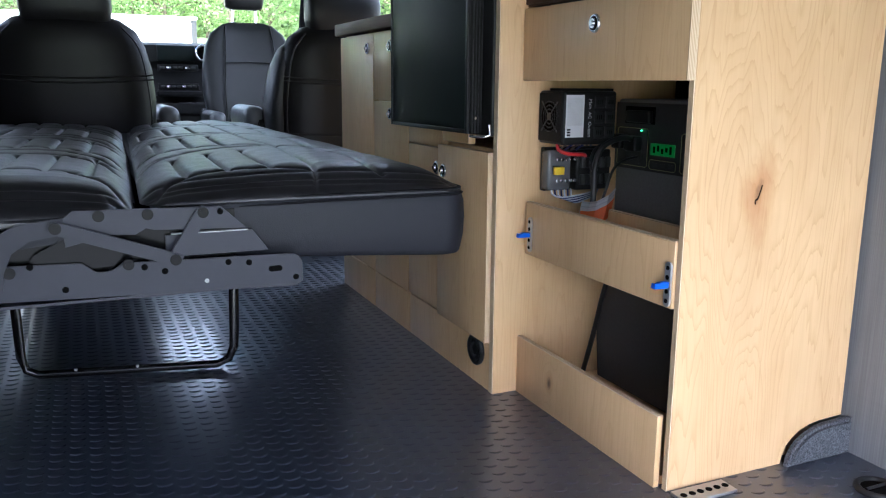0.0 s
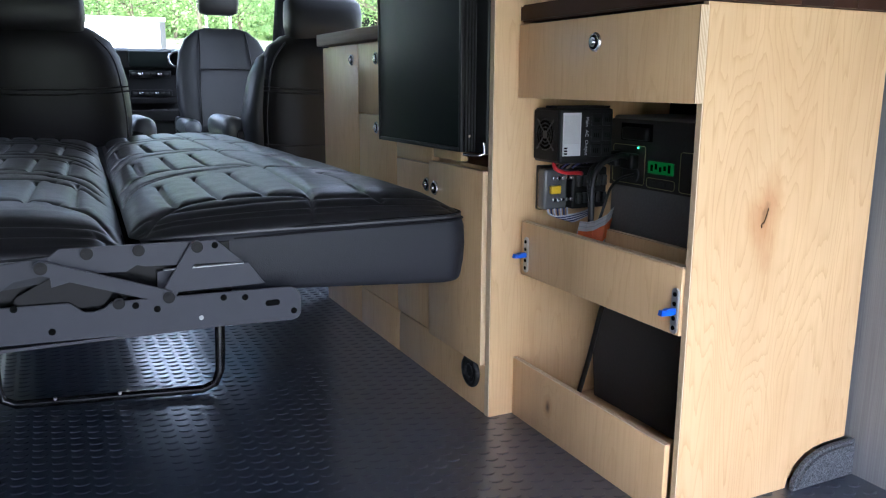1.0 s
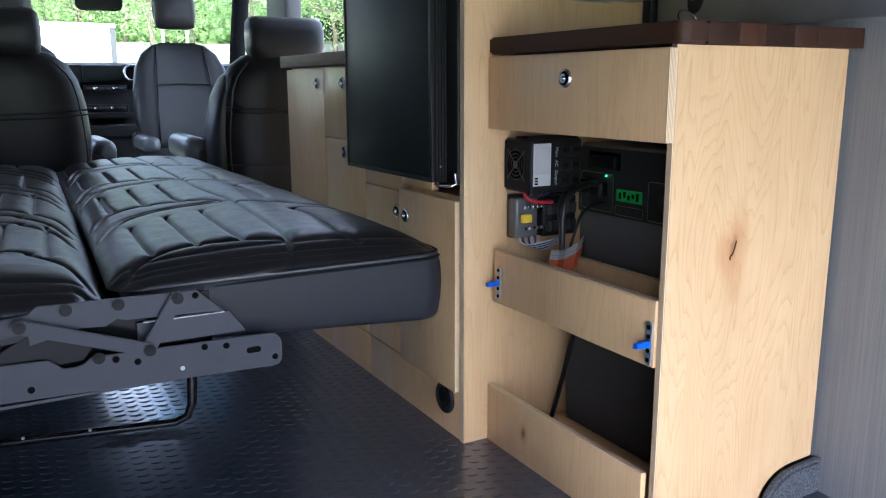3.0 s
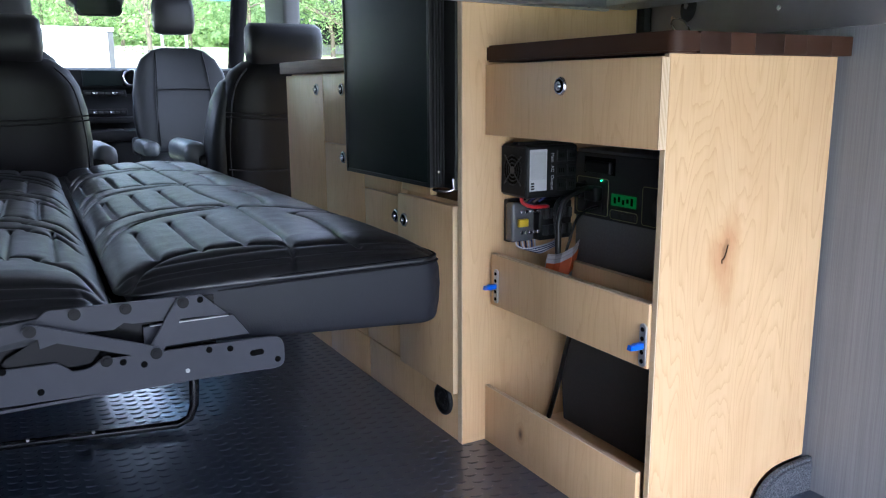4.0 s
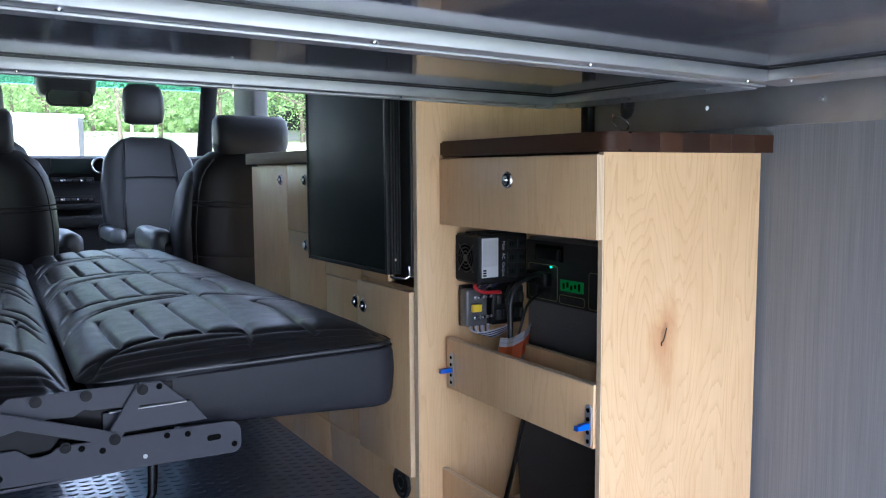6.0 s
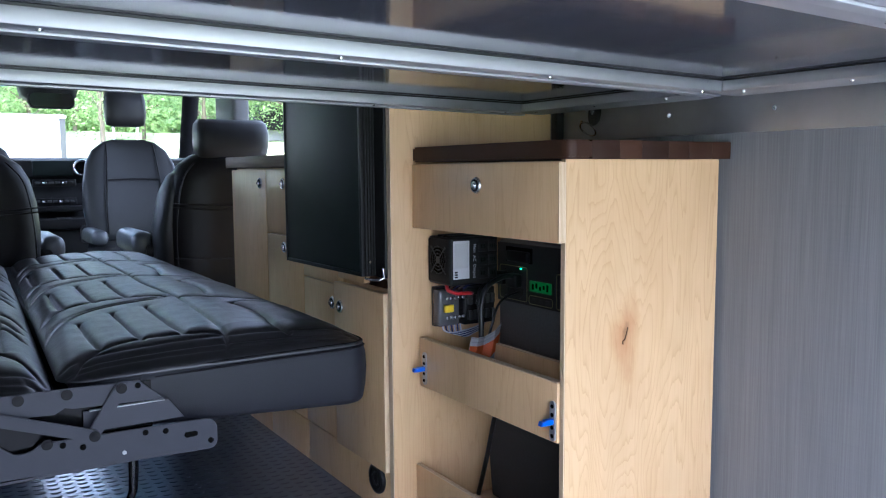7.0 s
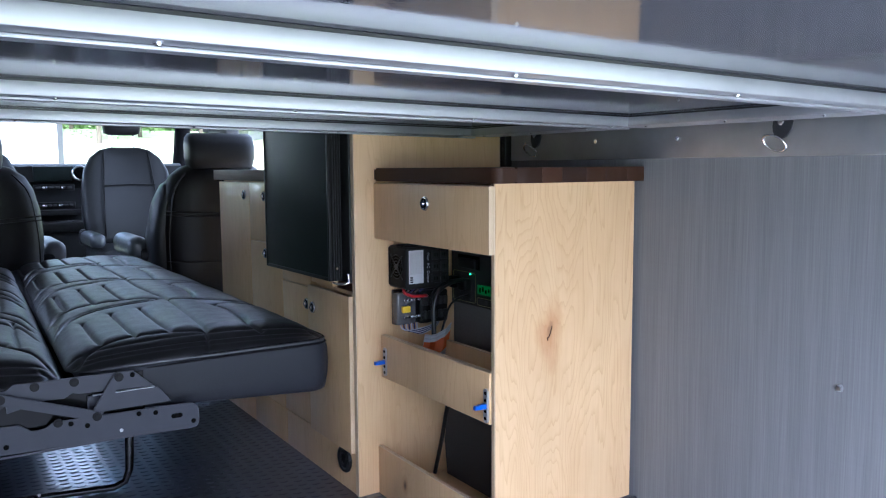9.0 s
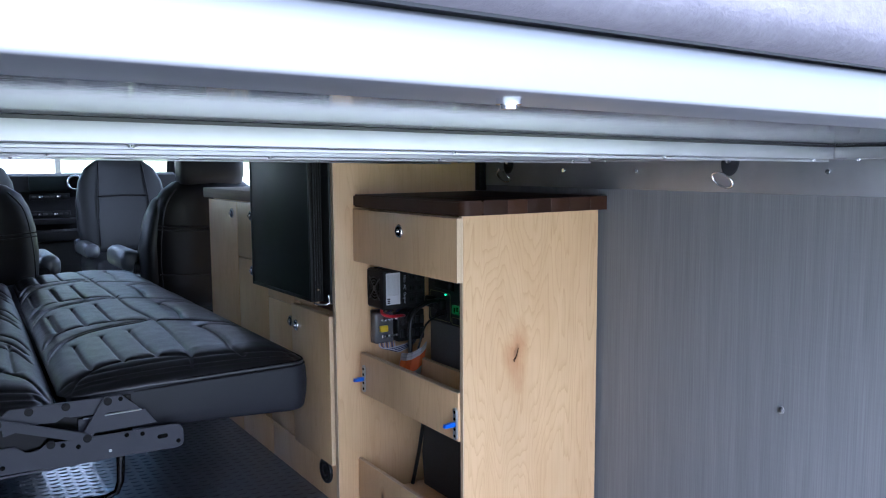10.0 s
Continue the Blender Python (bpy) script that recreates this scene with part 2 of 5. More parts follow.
def meadow():
    m = Mat("meadow", (0.1, 0.18, 0.04), 0.9)
    n = m.noise(m.pos(), 0.35, 6.0, 0.7)
    return m.put(Base_Color=m.ramp(n, (0.3, (0.30, 0.42, 0.15)), (0.5, (0.46, 0.53, 0.28)), (0.75, (0.58, 0.58, 0.44))))


M_meadow = meadow()


def gravel():
    m = Mat("pale_gravel", (0.5, 0.48, 0.44), 0.9)
    n = m.noise(m.pos(), 6.0, 8.0, 0.75)
    return m.put(Base_Color=m.ramp(n, (0.3, (0.27, 0.26, 0.245)), (0.7, (0.40, 0.39, 0.37))))


M_gravel = gravel()


# ---- builders ----
def thing(name, base, label, category, group="", kind=""):
    ob = new(name)
    ob.empty_display_size = 0.05
    ob.location = base
    return tagged(ob, label, category, group, kind)


def origin(ob):
    p = Vector(ob.location)
    while ob.parent:
        ob = ob.parent
        p += Vector(ob.location)
    return p


def mesh_of(name, bm, material, smooth=None):
    bmesh.ops.recalc_face_normals(bm, faces=bm.faces)
    me = bpy.data.meshes.new(name)
    bm.to_mesh(me)
    bm.free()
    for m in material if isinstance(material, (list, tuple)) else [material]:
        me.materials.append(m)
    if smooth is not None:
        if smooth >= 180:
            me.shade_smooth()
        else:
            me.set_sharp_from_angle(angle=radians(smooth + 12))
    return me


def part(name, bm, material, parent, label="", smooth=40):
    """Links a bmesh, given in world places, as one mesh under a thing or a part."""
    bmesh.ops.translate(bm, verts=bm.verts, vec=-origin(parent))
    ob = new(name, mesh_of(name, bm, material, smooth))
    ob.parent = parent
    return tagged(ob, label)


def solid(name, bm, material, label, category, kind="", group="", smooth=40, base=None):
    """A thing of one mesh, with its origin at its base."""
    if base is None:
        lo = [min(v.co[k] for v in bm.verts) for k in range(3)]
        hi = [max(v.co[k] for v in bm.verts) for k in range(3)]
        base = ((lo[0] + hi[0]) / 2, (lo[1] + hi[1]) / 2, lo[2])
    bmesh.ops.translate(bm, verts=bm.verts, vec=-Vector(base))
    ob = new(name, mesh_of(name, bm, material, smooth))
    ob.location = base
    return tagged(ob, label, category, group, kind)


def box(x0, x1, y0, y1, z0, z1, bevel=0.0, seg=2, bm=None, turn=None):
    b = bmesh.new()
    bmesh.ops.create_cube(b, size=1)
    bmesh.ops.scale(b, verts=b.verts, vec=(x1 - x0, y1 - y0, z1 - z0))
    if bevel:
        bmesh.ops.bevel(b, geom=b.edges[:], offset=bevel, segments=seg, profile=0.5, affect="EDGES", clamp_overlap=True)
    if turn:
        bmesh.ops.transform(b, verts=b.verts, matrix=turn)
    bmesh.ops.translate(b, verts=b.verts, vec=((x0 + x1) / 2, (y0 + y1) / 2, (z0 + z1) / 2))
    return join(bm, b)


def join(a, b):
    if a is None:
        return b
    me = bpy.data.meshes.new("join")
    b.to_mesh(me)
    b.free()
    a.from_mesh(me)
    bpy.data.meshes.remove(me)
    return a


def disc(center, axis, r, depth, seg=24, bevel=0.0, bm=None, r2=None):
    """A short cylinder centred on a place, along an axis."""
    b = bmesh.new()
    bmesh.ops.create_cone(b, cap_ends=True, segments=seg, radius1=r, radius2=r if r2 is None else r2, depth=depth)
    if bevel:
        caps = [e for e in b.edges if abs(e.verts[0].co.z - e.verts[1].co.z) < 1e-6]
        bmesh.ops.bevel(b, geom=caps, offset=bevel, segments=2, affect="EDGES", clamp_overlap=True)
    q = Vector((0, 0, 1)).rotation_difference(Vector(axis).normalized()).to_matrix().to_4x4()
    for f in b.faces:
        f.smooth = len(f.verts) == 4
    bmesh.ops.transform(b, verts=b.verts, matrix=Matrix.Translation(center) @ q)
    return join(bm, b)


def ring(center, axis, r, tube_r, seg=28, sides=8, bm=None):
    pts = []
    q = Vector((0, 0, 1)).rotation_difference(Vector(axis).normalized())
    for k in range(seg):
        a = 2 * math.pi * k / seg
        pts.append(Vector(center) + q @ Vector((r * math.cos(a), r * math.sin(a), 0)))
    return tube(pts, tube_r, sides, closed=True, bm=bm)


def smooth_path(pts, steps=6):
    """A curve through the points."""
    p = [Vector(a) for a in pts]
    out = []
    for i in range(len(p) - 1):
        a, b, c, d = p[max(i - 1, 0)], p[i], p[i + 1], p[min(i + 2, len(p) - 1)]
        for k in range(steps):
            t = k / steps
            out.append(0.5 * ((2 * b) + (c - a) * t + (2 * a - 5 * b + 4 * c - d) * t * t + (3 * b - a - 3 * c + d) * t ** 3))
    return out + [p[-1]]


def tube(pts, r, sides=8, closed=False, bm=None, flat=1.0):
    b = bmesh.new()
    pts = [Vector(p) for p in pts]
    n = len(pts)
    rings = []
    up = Vector((0.12, 0.2, 1)).normalized()
    for i, p in enumerate(pts):
        d = (pts[(i + 1) % n] - pts[i - 1]) if closed else (pts[min(i + 1, n - 1)] - pts[max(i - 1, 0)])
        d.normalize()
        u = up - d * up.dot(d)
        if u.length < 0.05:
            u = Vector((1, 0, 0)) - d * d.x
        u.normalize()
        w = d.cross(u)
        rings.append([b.verts.new(p + r * (math.cos(a) * u + flat * math.sin(a) * w)) for a in [2 * math.pi * k / sides for k in range(sides)]])
    for i in range(n if closed else n - 1):
        a, c = rings[i], rings[(i + 1) % n]
        for k in range(sides):
            b.faces.new((a[k], a[(k + 1) % sides], c[(k + 1) % sides], c[k])).smooth = True
    if not closed:
        b.faces.new(rings[0][::-1])
        b.faces.new(rings[-1])
    return join(bm, b)


def prism(outline, axis, a0, a1, bevel=0.0, bm=None):
    """A flat outline of (u, v) pairs pulled from a0 to a1 along an axis: y takes (x, z), x takes (y, z), z takes (x, y)."""
    def place(u, v, w):
        return {"x": (w, u, v), "y": (u, w, v), "z": (u, v, w)}[axis]
    b = bmesh.new()
    lo = [b.verts.new(place(u, v, a0)) for u, v in outline]
    hi = [b.verts.new(place(u, v, a1)) for u, v in outline]
    b.faces.new(lo)
    b.faces.new(hi[::-1])
    n = len(lo)
    sides = [b.faces.new((lo[i], hi[i], hi[(i + 1) % n], lo[(i + 1) % n])) for i in range(n)]
    for f in sides:
        f.smooth = n > 11
    if bevel:
        bmesh.ops.recalc_face_normals(b, faces=b.faces)
        rim = [e for e in b.edges if any(f not in sides for f in e.link_faces)]
        bmesh.ops.bevel(b, geom=rim, offset=bevel, segments=2, affect="EDGES", clamp_overlap=True)
    return join(bm, b)


def round_rect(u0, u1, v0, v1, r, seg=5):
    out = []
    for cu, cv, a in ((u1 - r, v1 - r, 0), (u0 + r, v1 - r, 90), (u0 + r, v0 + r, 180), (u1 - r, v0 + r, 270)):
        for k in range(seg + 1):
            t = radians(a + 90 * k / seg)
            out.append((cu + r * math.cos(t), cv + r * math.sin(t)))
    return out


def lofted(sections, bm=None):
    """A closed skin through rings of equal count."""
    b = bmesh.new()
    rows = [[b.verts.new(p) for p in s] for s in sections]
    n = len(rows[0])
    for a, c in zip(rows, rows[1:]):
        for k in range(n):
            b.faces.new((a[k], a[(k + 1) % n], c[(k + 1) % n], c[k]))
    b.faces.new(rows[0][::-1])
    b.faces.new(rows[-1])
    return join(bm, b)


def smooth_step(a, b, x):
    t = min(max((x - a) / (b - a), 0.0), 1.0)
    return t * t * (3 - 2 * t)


# ---- the setting: ground and van shell ----
GZ = -0.72
WX0, WX1 = -0.38, 1.296


def lie(x, y):
    """Height of the ground, which climbs to a bank ahead of the van."""
    return GZ + 3.3 * smooth_step(11, 40, math.hypot(x, max(y, 0)) if y > 0 else 0) + 0.12 * noise.noise((x * 0.2, y * 0.2, 0))* smooth_step(8, 16, y)


bm = bmesh.new()
xs = [-160, -110, -70] + [-50 + 2 * k for k in range(51)] + [70, 110, 160]
ys = [-80, -40, -10] + [0 + 2 * k for k in range(31)] + [80, 120, 200]
gridv = [[bm.verts.new((x, y, lie(x, y))) for x in xs] for y in ys]
for r0, r1 in zip(gridv, gridv[1:]):
    for k in range(len(xs) - 1):
        bm.faces.new((r0[k], r0[k + 1], r1[k + 1], r1[k])).smooth = True
tagged(solid("ground", bm, M_meadow, "sunlit meadow grass with pale dry patches", "ground", "structure"))
bm = box(-9, 9, -9, 7.5, GZ - 0.02, GZ + 0.02)
solid("pavement", bm, M_gravel, "pale gravel parking area around the van", "ground", "structure")

floor = thing("floor", (0.45, 2.4, 0), "dark blue-grey vinyl floor with raised crescent tread", "floor", kind="structure")
part("floor_sheet", box(WX0 - 0.02, WX1 + 0.02, -0.1, 5.05, -0.03, 0), M_floor, floor)
part("subfloor", box(WX0 - 0.06, WX1 + 0.06, -0.12, 5.9, -0.10, -0.034), M_pillar, floor)


def tread():
    """Small raised crescents in staggered columns over the floor."""
    verts, faces = [], []
    px, py, w, seg = 0.0345, 0.0315, 0.0145, 7
    nx = int((WX1 - WX0) / px)
    for i in range(nx):
        cx = WX0 + px * (i + 0.6)
        for j in range(int(4.6 / py)):
            cy = 0.02 + py * (j + 0.5 * (i % 2))
            if cy > 3.2 and i % 2:
                continue
            base = len(verts)
            for k in range(seg):
                a = math.pi * (1.04 + 0.92 * k / (seg - 1))
                s = math.sin(math.pi * k / (seg - 1)) ** 0.7
                ca, sa = math.cos(a), math.sin(a)
                x, y = cx + w * ca, cy + 0.011 * sa + 0.005
                t = 0.0008 + 0.0022 * s
                verts.append((x, y - t, 0.0))
                verts.append((x, y - t * 0.2, 0.0024 * s + 0.0001))
                verts.append((x, y + t, 0.0))
            for k in range(seg - 1):
                p = base + 3 * k
                faces.append((p, p + 3, p + 4, p + 1))
                faces.append((p + 1, p + 4, p + 5, p + 2))
    me = bpy.data.meshes.new("tread")
    me.from_pydata(verts, [], faces)
    me.materials.append(M_floor)
    me.shade_smooth()
    ob = new("tread", me)
    ob.parent = floor
    ob.location = -origin(floor)
    return tagged(ob, "raised crescent tread", kind="stuff")


tread()

# walls: the lining is woven grey, the right side stays open at the sliding door
wall = thing("wall_east", (WX1 + 0.03, 1, 0), "van side wall lined with grey woven wallcover", "wall", kind="structure")
part("lining", box(WX1, WX1 + 0.03, -0.1, 2.86, 0, 1.9), M_wall, wall)
part("outer_skin", box(WX1 + 0.034, WX1 + 0.07, -0.1, 2.9, -0.4, 1.95), M_paint, wall)
part("door_pillar", box(WX1 + 0.0, WX1 + 0.09, 4.3, 4.62, -0.05, 1.9, 0.02), M_pillar_grey, wall, "grey door pillar trim")
part("sill", box(WX1 + 0.0, WX1 + 0.07, 2.9, 4.3, -0.4, -0.01), M_pillar, wall)
part("header", box(WX1 + 0.0, WX1 + 0.07, 2.9, 4.299, 1.78, 1.9), M_pillar, wall)
part("cab_header", box(WX1 + 0.0, WX1 + 0.07, 4.621, 5.0, 1.5, 1.9), M_pillar, wall)
part("cab_door", box(WX1 + 0.14, WX1 + 0.20, 4.62, 5.75, -0.3, 0.86, 0.02), M_pillar, wall, "dark cab door panel")
wall = thing("wall_west", (WX0 - 0.03, 1, 0), "van side wall lined with grey woven wallcover", "wall", kind="structure")
part("lining", box(WX0 - 0.03, WX0, -0.1, 3.15, 0, 1.9), M_wall, wall)
part("lower_lining", box(WX0 - 0.03, WX0, 3.15, 4.3, 0, 0.76), M_wall, wall)
# unseen side: post and lowered header added to cut light through the window
part("window_light_block", box(WX0 - 0.03, WX0, 3.15, 3.35, 0.761, 1.5), M_wall, wall)
part("header", box(WX0 - 0.07, WX0 - 0.031, 2.9, 4.3, 1.22, 1.9), M_pillar, wall)
part("header", box(WX0 - 0.07, WX0, 4.63, 5.0, 1.5, 1.9), M_pillar, wall)
part("door_pillar", box(WX0 - 0.09, WX0, 4.3, 4.62, -0.05, 1.9, 0.02), M_pillar, wall)
part("cab_door", box(WX0 - 0.20, WX0 - 0.14, 4.62, 5.75, -0.3, 0.86, 0.02), M_pillar, wall)
bm = box(WX0 - 0.17, WX1 + 0.17, -0.1, 5.5, 1.9, 1.95)
solid("ceiling", bm, M_liner, "grey fabric headliner of the van roof", "ceiling", "structure")

# unseen panel, added to keep light from coming in above the bed platform
solid("light_block_south", box(WX0 - 0.03, WX1 + 0.03, -0.13, -0.101, 1.2, 1.9), M_liner, "plain grey panel added above the rear opening to block light", "wall", "structure")
solid("corner_trim", box(1.271, 1.295, 1.702, 1.7255, 0.876, 1.15, 0.002), M_plastic, "dark corner trim between panel and side wall", "trim", "structure")

# windscreen with its surround
ws = thing("windscreen", (0.45, 5.7, 0.93), "raked windscreen with a teal shade band", "windscreen", kind="structure")


def raked(x0, x1, s0, s1, t0=0.0, t1=0.006, bevel=0.0):
    """A box in the windscreen's plane: s runs up the glass from the dash."""
    b = box(x0, x1, t0, t1, s0, s1, bevel)
    bmesh.ops.transform(b, verts=b.verts, matrix=Matrix.Translation((0, 5.95, 0.90)) @ Matrix.Rotation(radians(32), 4, "X"))
    return b


pane = part("pane", raked(-0.56, 1.48, 0.0, 0.70), M_glass, ws)
pane.visible_shadow = False
band = part("shade_band", raked(-0.56, 1.48, 0.53, 0.70, -0.012, -0.008), M_tint, ws, "teal tinted shade band")
band.visible_shadow = False
part("header", raked(-0.6, 1.52, 0.64, 0.98, -0.05, -0.01, 0.01), M_trim, ws, "pale grey roof header trim")
part("roof_lip", box(-0.5, 1.42, 4.95, 5.42, 1.46, 1.52, 0.02), M_trim, ws)
for sx in (1, -1):
    cx = 0.46 + sx * 1.0
    b = tube([(cx + sx * 0.03, 5.98, 0.86), (cx, 5.72, 1.22), (cx - sx * 0.03, 5.48, 1.56), (cx - sx * 0.05, 5.2, 1.75)], 0.055, 10)
    part("windscreen_pillar", b, M_screen_pillar, ws, "dark windscreen pillar trim")

# aluminium rail along the wall, with its screws
rail = thing("wall_rail", (WX1 - 0.006, 0.8, 0.893), "brushed aluminium rail along the grey side wall", "rail", kind="structure")
part("strip", box(WX1 - 0.006, WX1 - 0.0005, -0.1, 1.70, 0.893, 1.02, 0.001), M_alu, rail)
for y in (-0.03, 0.31, 0.62, 1.096, 1.353, 1.63):
    part("screw", disc((WX1 - 0.008, y, 0.937), (1, 0, 0), 0.005, 0.005, 12, 0.001), M_chrome, rail)
M_tab = Mat("worn_steel_tab", (0.35, 0.34, 0.33), 0.4, 1.0).m
for y in (0.835, 1.585):
    d = thing("tie_ring", (WX1 - 0.009, y, 0.91), "steel D-ring on a bolted plate of the wall rail", "tie ring", "rings of the wall rail")
    b = prism([(y + 0.022 * math.cos(a), 0.956 + 0.029 * math.sin(a) - 0.004 * math.cos(a)) for a in [2 * math.pi * k / 18 for k in range(18)]], "x", WX1 - 0.011, WX1 - 0.0065, 0.001)
    part("plate", b, M_dark_tab, d, "dark steel plate")
    part("bolt", disc((WX1 - 0.014, y, 0.960), (1, 0, 0), 0.007, 0.006, 10, 0.001), M_chrome, d)
    b = ring((0, 0, 0), (0, 0, 1), 0.021, 0.0024, 32, 8)
    bmesh.ops.transform(b, verts=b.verts, matrix=Matrix.Translation((WX1 - 0.022, y + 0.008, 0.919)) @ Matrix.Rotation(radians(62), 4, "Y") @ Matrix.Rotation(radians(25), 4, "Z") @ Matrix.Diagonal((0.78, 1.15, 1, 1)))
    part("ring", b, M_chrome, d)
for y, z in ((0.702, 0.459), (0.16, 0.455)):
    s = thing("wall_screw", (WX1 - 0.001, y, z), "small round screw head in the grey wallcover", "screw", "screws of the wall")
    part("washer", disc((WX1 - 0.001, y, z), (1, 0, 0), 0.008, 0.002, 16, 0.0006), M_trim, s)
    part("head", disc((WX1 - 0.004, y, z), (1, 0, 0), 0.005, 0.004, 12, 0.001), M_tab, s)


# ---- raised bed platform of framed panels ----
PT = 0.0155
LEAN = Matrix.Translation((1.14, 0, 0.96)) @ Matrix.Rotation(math.atan(PT), 4, "Y") @ Matrix.Translation((-1.14, 0, -0.96))


def bed_panel(y_face, more):
    """One framed panel; y_face is the inner face of its far frame bar."""
    y1, y0 = y_face + 0.044, y_face - 0.531 - more
    xl, xr, w, z0, z1 = -0.30, 1.235, 0.05, 0.96, 0.982
    p = thing("bed_panel", (0.46, y_face - 0.25, 0.96), "dark glossy bed panel in a riveted aluminium frame", "bed panel", "panels of the raised bed")

    def put(name, b, mat, label=""):
        bmesh.ops.transform(b, verts=b.verts, matrix=LEAN)
        return part(name, b, mat, p, label)
    put("panel", box(xl, xr, y0, y1, z1 + 0.001, z1 + 0.016), M_panel, "glossy dark panel underside")
    put("frame_bar", box(xl + w, xr - w - 0.046, y_face, y1, z0, z1, 0.0015), M_alu)
    put("frame_bar", box(xl + w, xr - w - 0.0, y0, y0 + 0.045, z0 + 0.002, z1, 0.0015), M_alu_dimmed if more else M_alu)
    put("frame_bar", box(xr - w - 0.045, xr, y0 + 0.0455, y1, z0 + 0.001, z1, 0.0015), M_alu)
    put("frame_bar", box(xl, xl + w, y0, y1, z0 + 0.001, z1, 0.0015), M_alu)
    put("frame_lip", box(xl + w, xr - w - 0.012, y_face + 0.029, y1 + 0.004, z0 - 0.0042, z0 - 0.0004, 0.0008), M_alu, "thin step along the bar")
    put("gasket", box(xl + w, xr - w - 0.046, y_face - 0.0012, y_face - 0.0002, z1 - 0.0028, z1 + 0.0006), M_rubber, "dark joint line")
    put("gasket", box(xr - w - 0.0462, xr - w - 0.0452, y0 + 0.046, y_face - 0.002, z1 - 0.0028, z1 + 0.0006), M_rubber, "dark joint line")
    xs = [0.035 + 0.355 * k for k in range(4)]
    for x in xs:
        put("rivet", disc((x, y_face + 0.012, z0 - 0.001), (0, 0, 1), 0.0045, 0.005, 10, 0.0015), M_chrome)
        put("rivet", disc((x, y0 + 0.02, z0 + 0.001), (0, 0, 1), 0.0045, 0.005, 10, 0.0015), M_chrome)
    for k in range(3):
        put("rivet", disc((xr - 0.075, y_face - 0.03 - 0.2 * k, z0), (0, 0, 1), 0.0045, 0.005, 10, 0.0015), M_chrome)
    return p


for k in range(3):
    bed_panel(1.68 - 0.58 * k, 0.038 if k == 2 else 0.0)


def felt():
    m = Mat("grey_mattress_cloth", (0.12, 0.115, 0.13), 0.95, 0.0, 0.1)
    n = m.noise(m.pos(), 160.0, 4.0, 0.7)
    w = m.noise(m.pos(), 14.0, 3.0)
    m.bump(n, 0.5, 0.002)
    return m.put(Base_Color=m.mix(m.math("MULTIPLY", m.math("ADD", n, w), 0.5), (0.08, 0.075, 0.09), (0.2, 0.19, 0.215)))


mt = thing("mattress", (0.46, 0.8, 1.0), "grey cloth mattress on the raised bed panels", "mattress")
M_felt = felt()
part("body", box(-0.29, 1.225, -0.02, 1.70, 1.018, 1.14, 0.03, 4), M_felt, mt, smooth=180)
b = box(-0.29, 1.22, -0.068, -0.021, 0.984, 1.12, 0.012, 3)
bmesh.ops.transform(b, verts=b.verts, matrix=LEAN)
part("front_roll", b, M_felt, mt, "padded front edge", smooth=180)


# ---- rear storage cabinet ----
cab = thing("storage_cabinet", (1.07, 1.47, 0), "maple plywood cabinet with a drawer and open electrical shelves", "cabinet")
b = prism([(0.875, 0.0), (1.1355, 0.0), (1.140, 0.018), (1.1475, 0.0335), (1.161, 0.0475), (1.180, 0.0595), (1.203, 0.067), (1.228, 0.0705), (1.284, 0.0725), (1.284, 0.841), (0.875, 0.841)], "y", 1.217, 1.229, 0.0008)
part("end_panel", b, M_maple_end, cab, "figured maple panel with a dark knot")
part("panel_edge", box(0.8728, 0.8748, 1.2175, 1.2285, 0.0, 0.841), M_ply, cab)
part("kick_board", box(0.861, 0.8725, 1.2365, 1.724, 0.0, 0.13, 0.001), M_maple_low, cab, "low maple board with a small knot")
part("kick_edge", box(0.8615, 0.872, 1.2365, 1.724, 0.1305, 0.132), M_ply, cab)
part("knot_crack", tube(smooth_path([(1.0315, 1.2168, 0.523), (1.028, 1.2168, 0.511), (1.0235, 1.2168, 0.500), (1.0185, 1.2168, 0.497), (1.0195, 1.2168, 0.491)]), 0.0011, 5), M_hole, cab)
drawer = part("drawer", box(0.857, 0.8725, 1.219, 1.723, 0.692, 0.836, 0.0012), M_maple, cab)
part("edge_band", box(0.8572, 0.8722, 1.2165, 1.2185, 0.6925, 0.8355), M_ply, drawer)
part("bottom_shelf", box(0.875, 1.284, 1.2365, 1.724, 0.004, 0.02), M_maple, cab)
shelf = part("middle_shelf", box(0.888, 1.284, 1.2365, 1.724, 0.322, 0.336), M_maple, cab)
part("fiddle_board", box(0.868, 0.884, 1.230, 1.713, 0.322, 0.434, 0.001), M_maple, shelf)
part("fiddle_edge", box(0.8685, 0.8835, 1.2305, 1.7125, 0.4345, 0.4365), M_ply, shelf)
part("inner_board", box(0.985, 0.997, 1.2365, 1.60, 0.338, 0.430, 0.001), M_maple, shelf)
part("inner_edge", box(0.9855, 0.9965, 1.2365, 1.60, 0.4305, 0.432), M_ply, shelf)
part("top_stretcher", box(0.8755, 1.284, 1.2365, 1.724, 0.824, 0.838), M_maple, cab)
part("drawer_box", box(0.8745, 1.2, 1.25, 1.71, 0.70, 0.822), M_maple, drawer)


